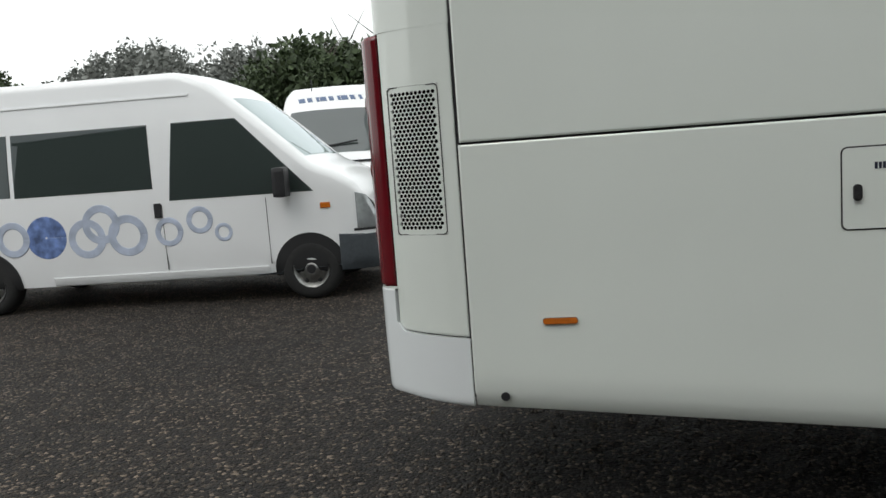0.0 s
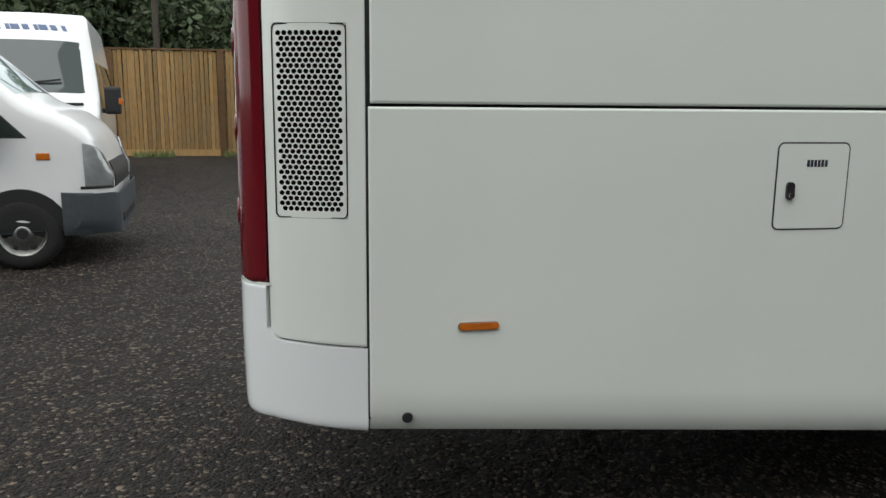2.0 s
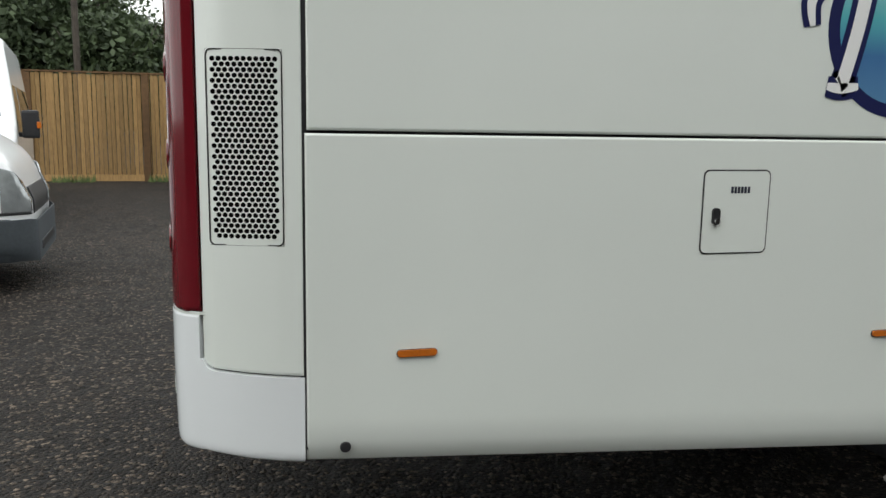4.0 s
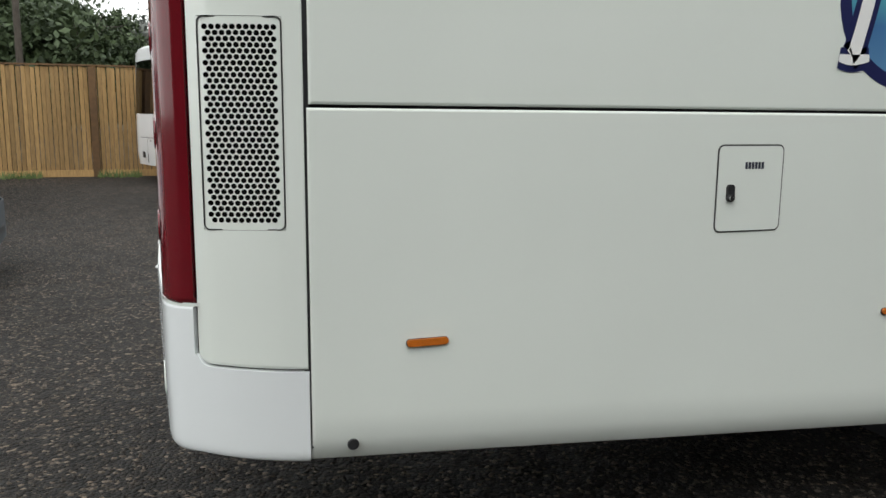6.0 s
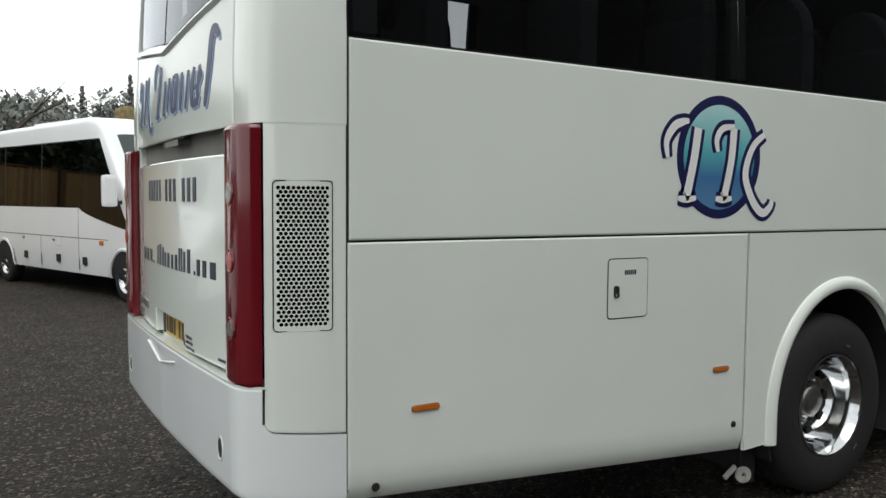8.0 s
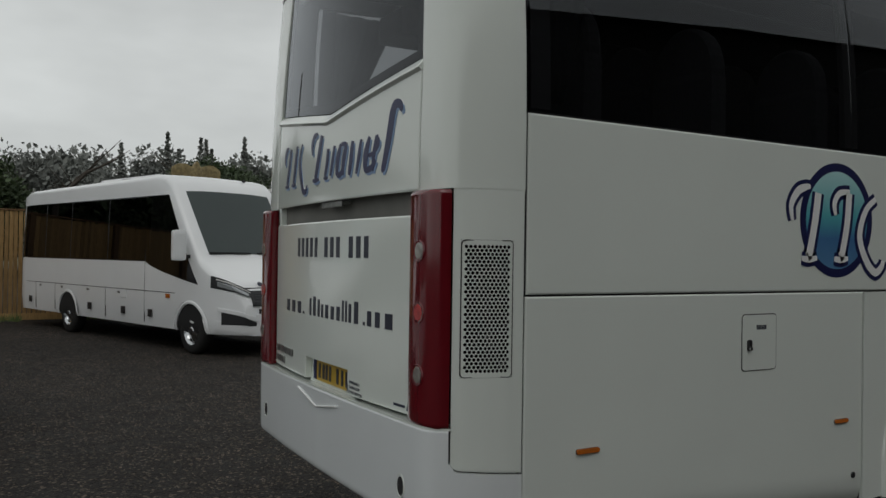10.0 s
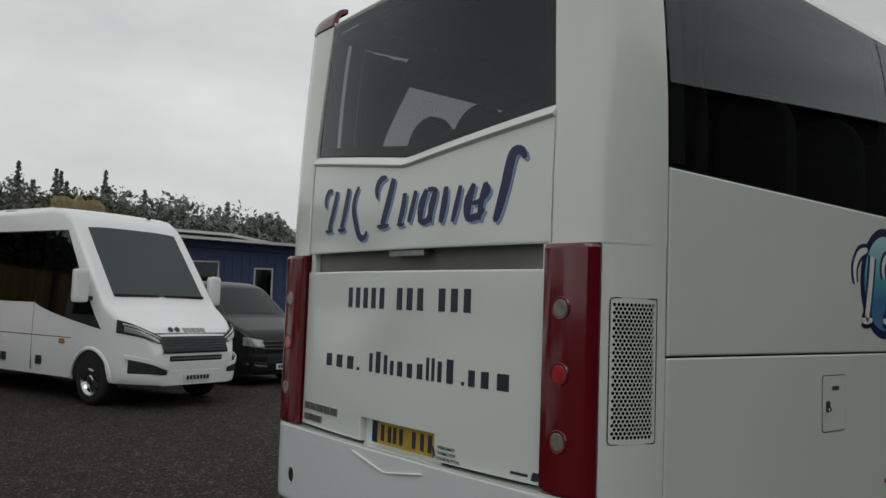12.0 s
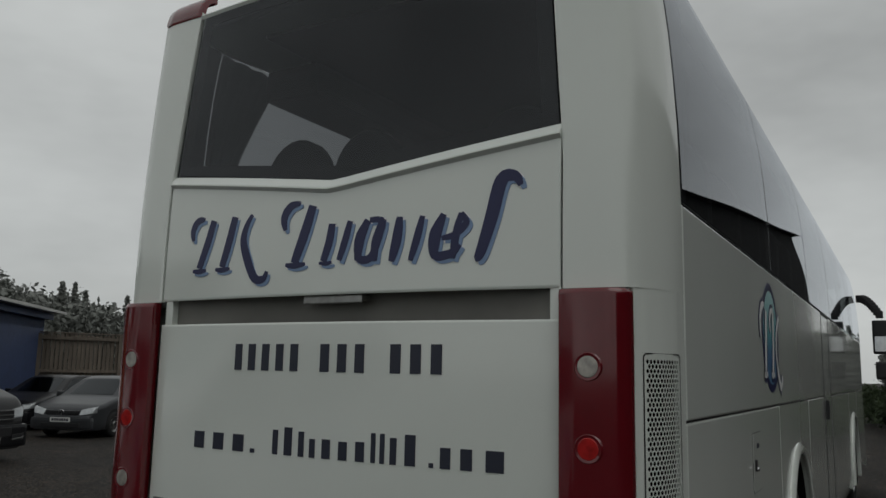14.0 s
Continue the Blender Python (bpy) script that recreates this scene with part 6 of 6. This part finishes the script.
# far woods on rising ground, distance haze painted into their pale leaf colour
rng = np.random.default_rng(11)
v, f = [], []
for k in range(250):
    az = radians(rng.uniform(-25, 40) if k >= 200 else rng.uniform(40, 140))
    d = rng.uniform(58, 82)
    slope = curve_at([(40, 0.055), (52, 0.068), (60, 0.094), (70, 0.122), (80, 0.126), (90, 0.110), (100, 0.112), (112, 0.14), (121, 0.15), (125, 0.11), (128, 0.09), (140, 0.08)], math.degrees(az))
    top = 1.7 + d * slope * rng.uniform(0.92, 1.12)
    w = rng.uniform(2.0, 4.2)
    sp = rng.random() < 0.35 and math.degrees(az) < 84
    x, y = -1.5 + d * math.cos(az), -2 + d * math.sin(az)
    if sp:
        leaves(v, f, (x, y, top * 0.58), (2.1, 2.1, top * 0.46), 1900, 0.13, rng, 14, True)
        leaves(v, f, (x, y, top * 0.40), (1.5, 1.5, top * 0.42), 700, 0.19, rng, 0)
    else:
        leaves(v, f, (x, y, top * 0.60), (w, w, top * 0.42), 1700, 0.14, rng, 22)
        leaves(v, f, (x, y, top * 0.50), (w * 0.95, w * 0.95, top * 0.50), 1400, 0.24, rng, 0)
leaf_object_ob = leaf_object("far_woods", v, f, M_HAZELEAF)
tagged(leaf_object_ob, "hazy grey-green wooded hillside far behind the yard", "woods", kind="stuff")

# hill that carries the woods
bm = bmesh.new()
rows = []
for i in range(13):
    d = 85 + i * 8
    rows.append([bm.verts.new((-1.5 + d * math.cos(radians(a)), -2 + d * math.sin(radians(a)), -0.5 + 4.6 * min(1, i / 5) + 1.2 * math.sin(a * 0.11))) for a in range(30, 152, 4)])
for p, q in zip(rows, rows[1:]):
    for k in range(len(p) - 1):
        bm.faces.new((p[k], p[k + 1], q[k + 1], q[k]))
tagged(smooth(part("hill", bm, mat("far_meadow", (0.085, 0.085, 0.05), 0.9, stain=(0.05, 0.3)))), "low grassy hill far behind the trees", "hill", kind="structure")

# telegraph pole, eagle ornament on its post
pole = thing("telegraph_pole", "slim grey-brown timber telegraph pole behind the fence", "pole", pose(-3.95, 20.6, 0))
bm = bmesh.new()
lathe(bm, [(0.09, 0), (0.075, 7.5), (0.02, 7.52)], 10)
part("pole_shaft", bm, M_BARK, pole)
bm = bmesh.new()
cols = []
for k in range(33):
    s = (k - 16) / 16
    e = abs(s)
    half = 0.07 if e < 0.1 else 0.62
    top = 3.78 + 0.16 * math.sin(e * 2.4) - 0.10 * e ** 4 + 0.22 * math.exp(-(s * 9) ** 2)
    low = 3.32 + 0.10 * e ** 1.5 + 0.03 * math.sin(k * 2.6) if e > 0.12 else -0.12
    d = 0.03 + 0.09 * math.exp(-(s * 6) ** 2)
    cols.append([bm.verts.new((s * 0.68, sg * d * (0.6 if j in (0, 5) else 1), lerp(low, top, j / 5))) for sg in (-1, 1) for j in range(6)])
for p, q in zip(cols, cols[1:]):
    for j in range(5):
        bm.faces.new((p[j], q[j], q[j + 1], p[j + 1]))
        bm.faces.new((p[j + 7], q[j + 7], q[j + 6], p[j + 6]))
    bm.faces.new((p[5], q[5], q[11], p[11]))
    bm.faces.new((p[6], q[6], q[0], p[0]))
for p in (cols[0], cols[-1]):
    bm.faces.new([p[i] for i in (0, 1, 2, 3, 4, 5, 11, 10, 9, 8, 7, 6)])
bmesh.ops.recalc_face_normals(bm, faces=bm.faces)
eagle = part("eagle_statue", bm, M_GILT)
eagle.matrix_world = pose(2.9, 19.2, 0.12, 0, 0, 12)
tagged(eagle, "weathered gilt eagle ornament with spread wings on a post", "statue")

# grass tufts at the fence foot
v, f = [], []
for k in range(1500):
    x = rng.uniform(-12, 1)
    y = 19.25 - abs(rng.normal()) * 0.28
    if noise.noise(Vector((x * 0.9, 3, 0))) < 0.05:
        continue
    h = rng.uniform(0.06, 0.24)
    b0 = len(v)
    dx, dy = rng.normal(0, 0.05, 2)
    v += [(x - 0.012, y, 0), (x + 0.012, y, 0), (x + dx, y + dy, h)]
    f.append((b0, b0 + 1, b0 + 2))
tagged(leaf_object("grass_tufts", v, f, M_GRASS), "low green weeds along the fence foot", "grass", kind="stuff")

# clipped hedge beyond the front of the coach
hv, hf = [], []
for k in range(26):
    leaves(hv, hf, (17.0 + k * 0.7, -2.2 + 0.12 * k + rng.uniform(-0.3, 0.3), 0.75), (0.9, 0.8, rng.uniform(0.7, 1.05)), 900, 0.06, rng, 8)
tagged(leaf_object("hedge", hv, hf, M_LEAF), "low dark green hedge at the yard's edge", "hedge", kind="stuff")

# loose stones
rng = np.random.default_rng(3)
v, f = [], []
n = 70000
px = rng.uniform(-6, 5, n)
py = -1.0 + 14 * rng.random(n) ** 1.5
r = 0.005 + 0.012 * rng.random(n) ** 3
base = np.array([(1, 0, 0), (0, 1, 0), (-1, 0, 0), (0, -1, 0), (0, 0, 1), (0, 0, -0.5)])
pts = base[None] * rng.uniform(0.6, 1.3, (n, 6, 1)) * r[:, None, None]
an = rng.random(n) * 6.283
ca, sa = np.cos(an), np.sin(an)
xx = pts[..., 0] * ca[:, None] - pts[..., 1] * sa[:, None] + px[:, None]
yy = pts[..., 0] * sa[:, None] + pts[..., 1] * ca[:, None] + py[:, None]
zz = pts[..., 2] * 0.7 + (r * 0.2)[:, None]
v = list(map(tuple, np.stack([xx, yy, zz], -1).reshape(-1, 3)))
tri = ((0, 1, 4), (1, 2, 4), (2, 3, 4), (3, 0, 4), (1, 0, 5), (2, 1, 5), (3, 2, 5), (0, 3, 5))
f = [tuple(6 * k + i for i in t) for k in range(n) for t in tri]
tagged(leaf_object("loose_gravel", v, f, leaf_mat("gravel_chips", (0.004, 0.0032, 0.0025), (0.090, 0.071, 0.055))), "loose grey gravel chips scattered over the yard", "gravel", kind="stuff")
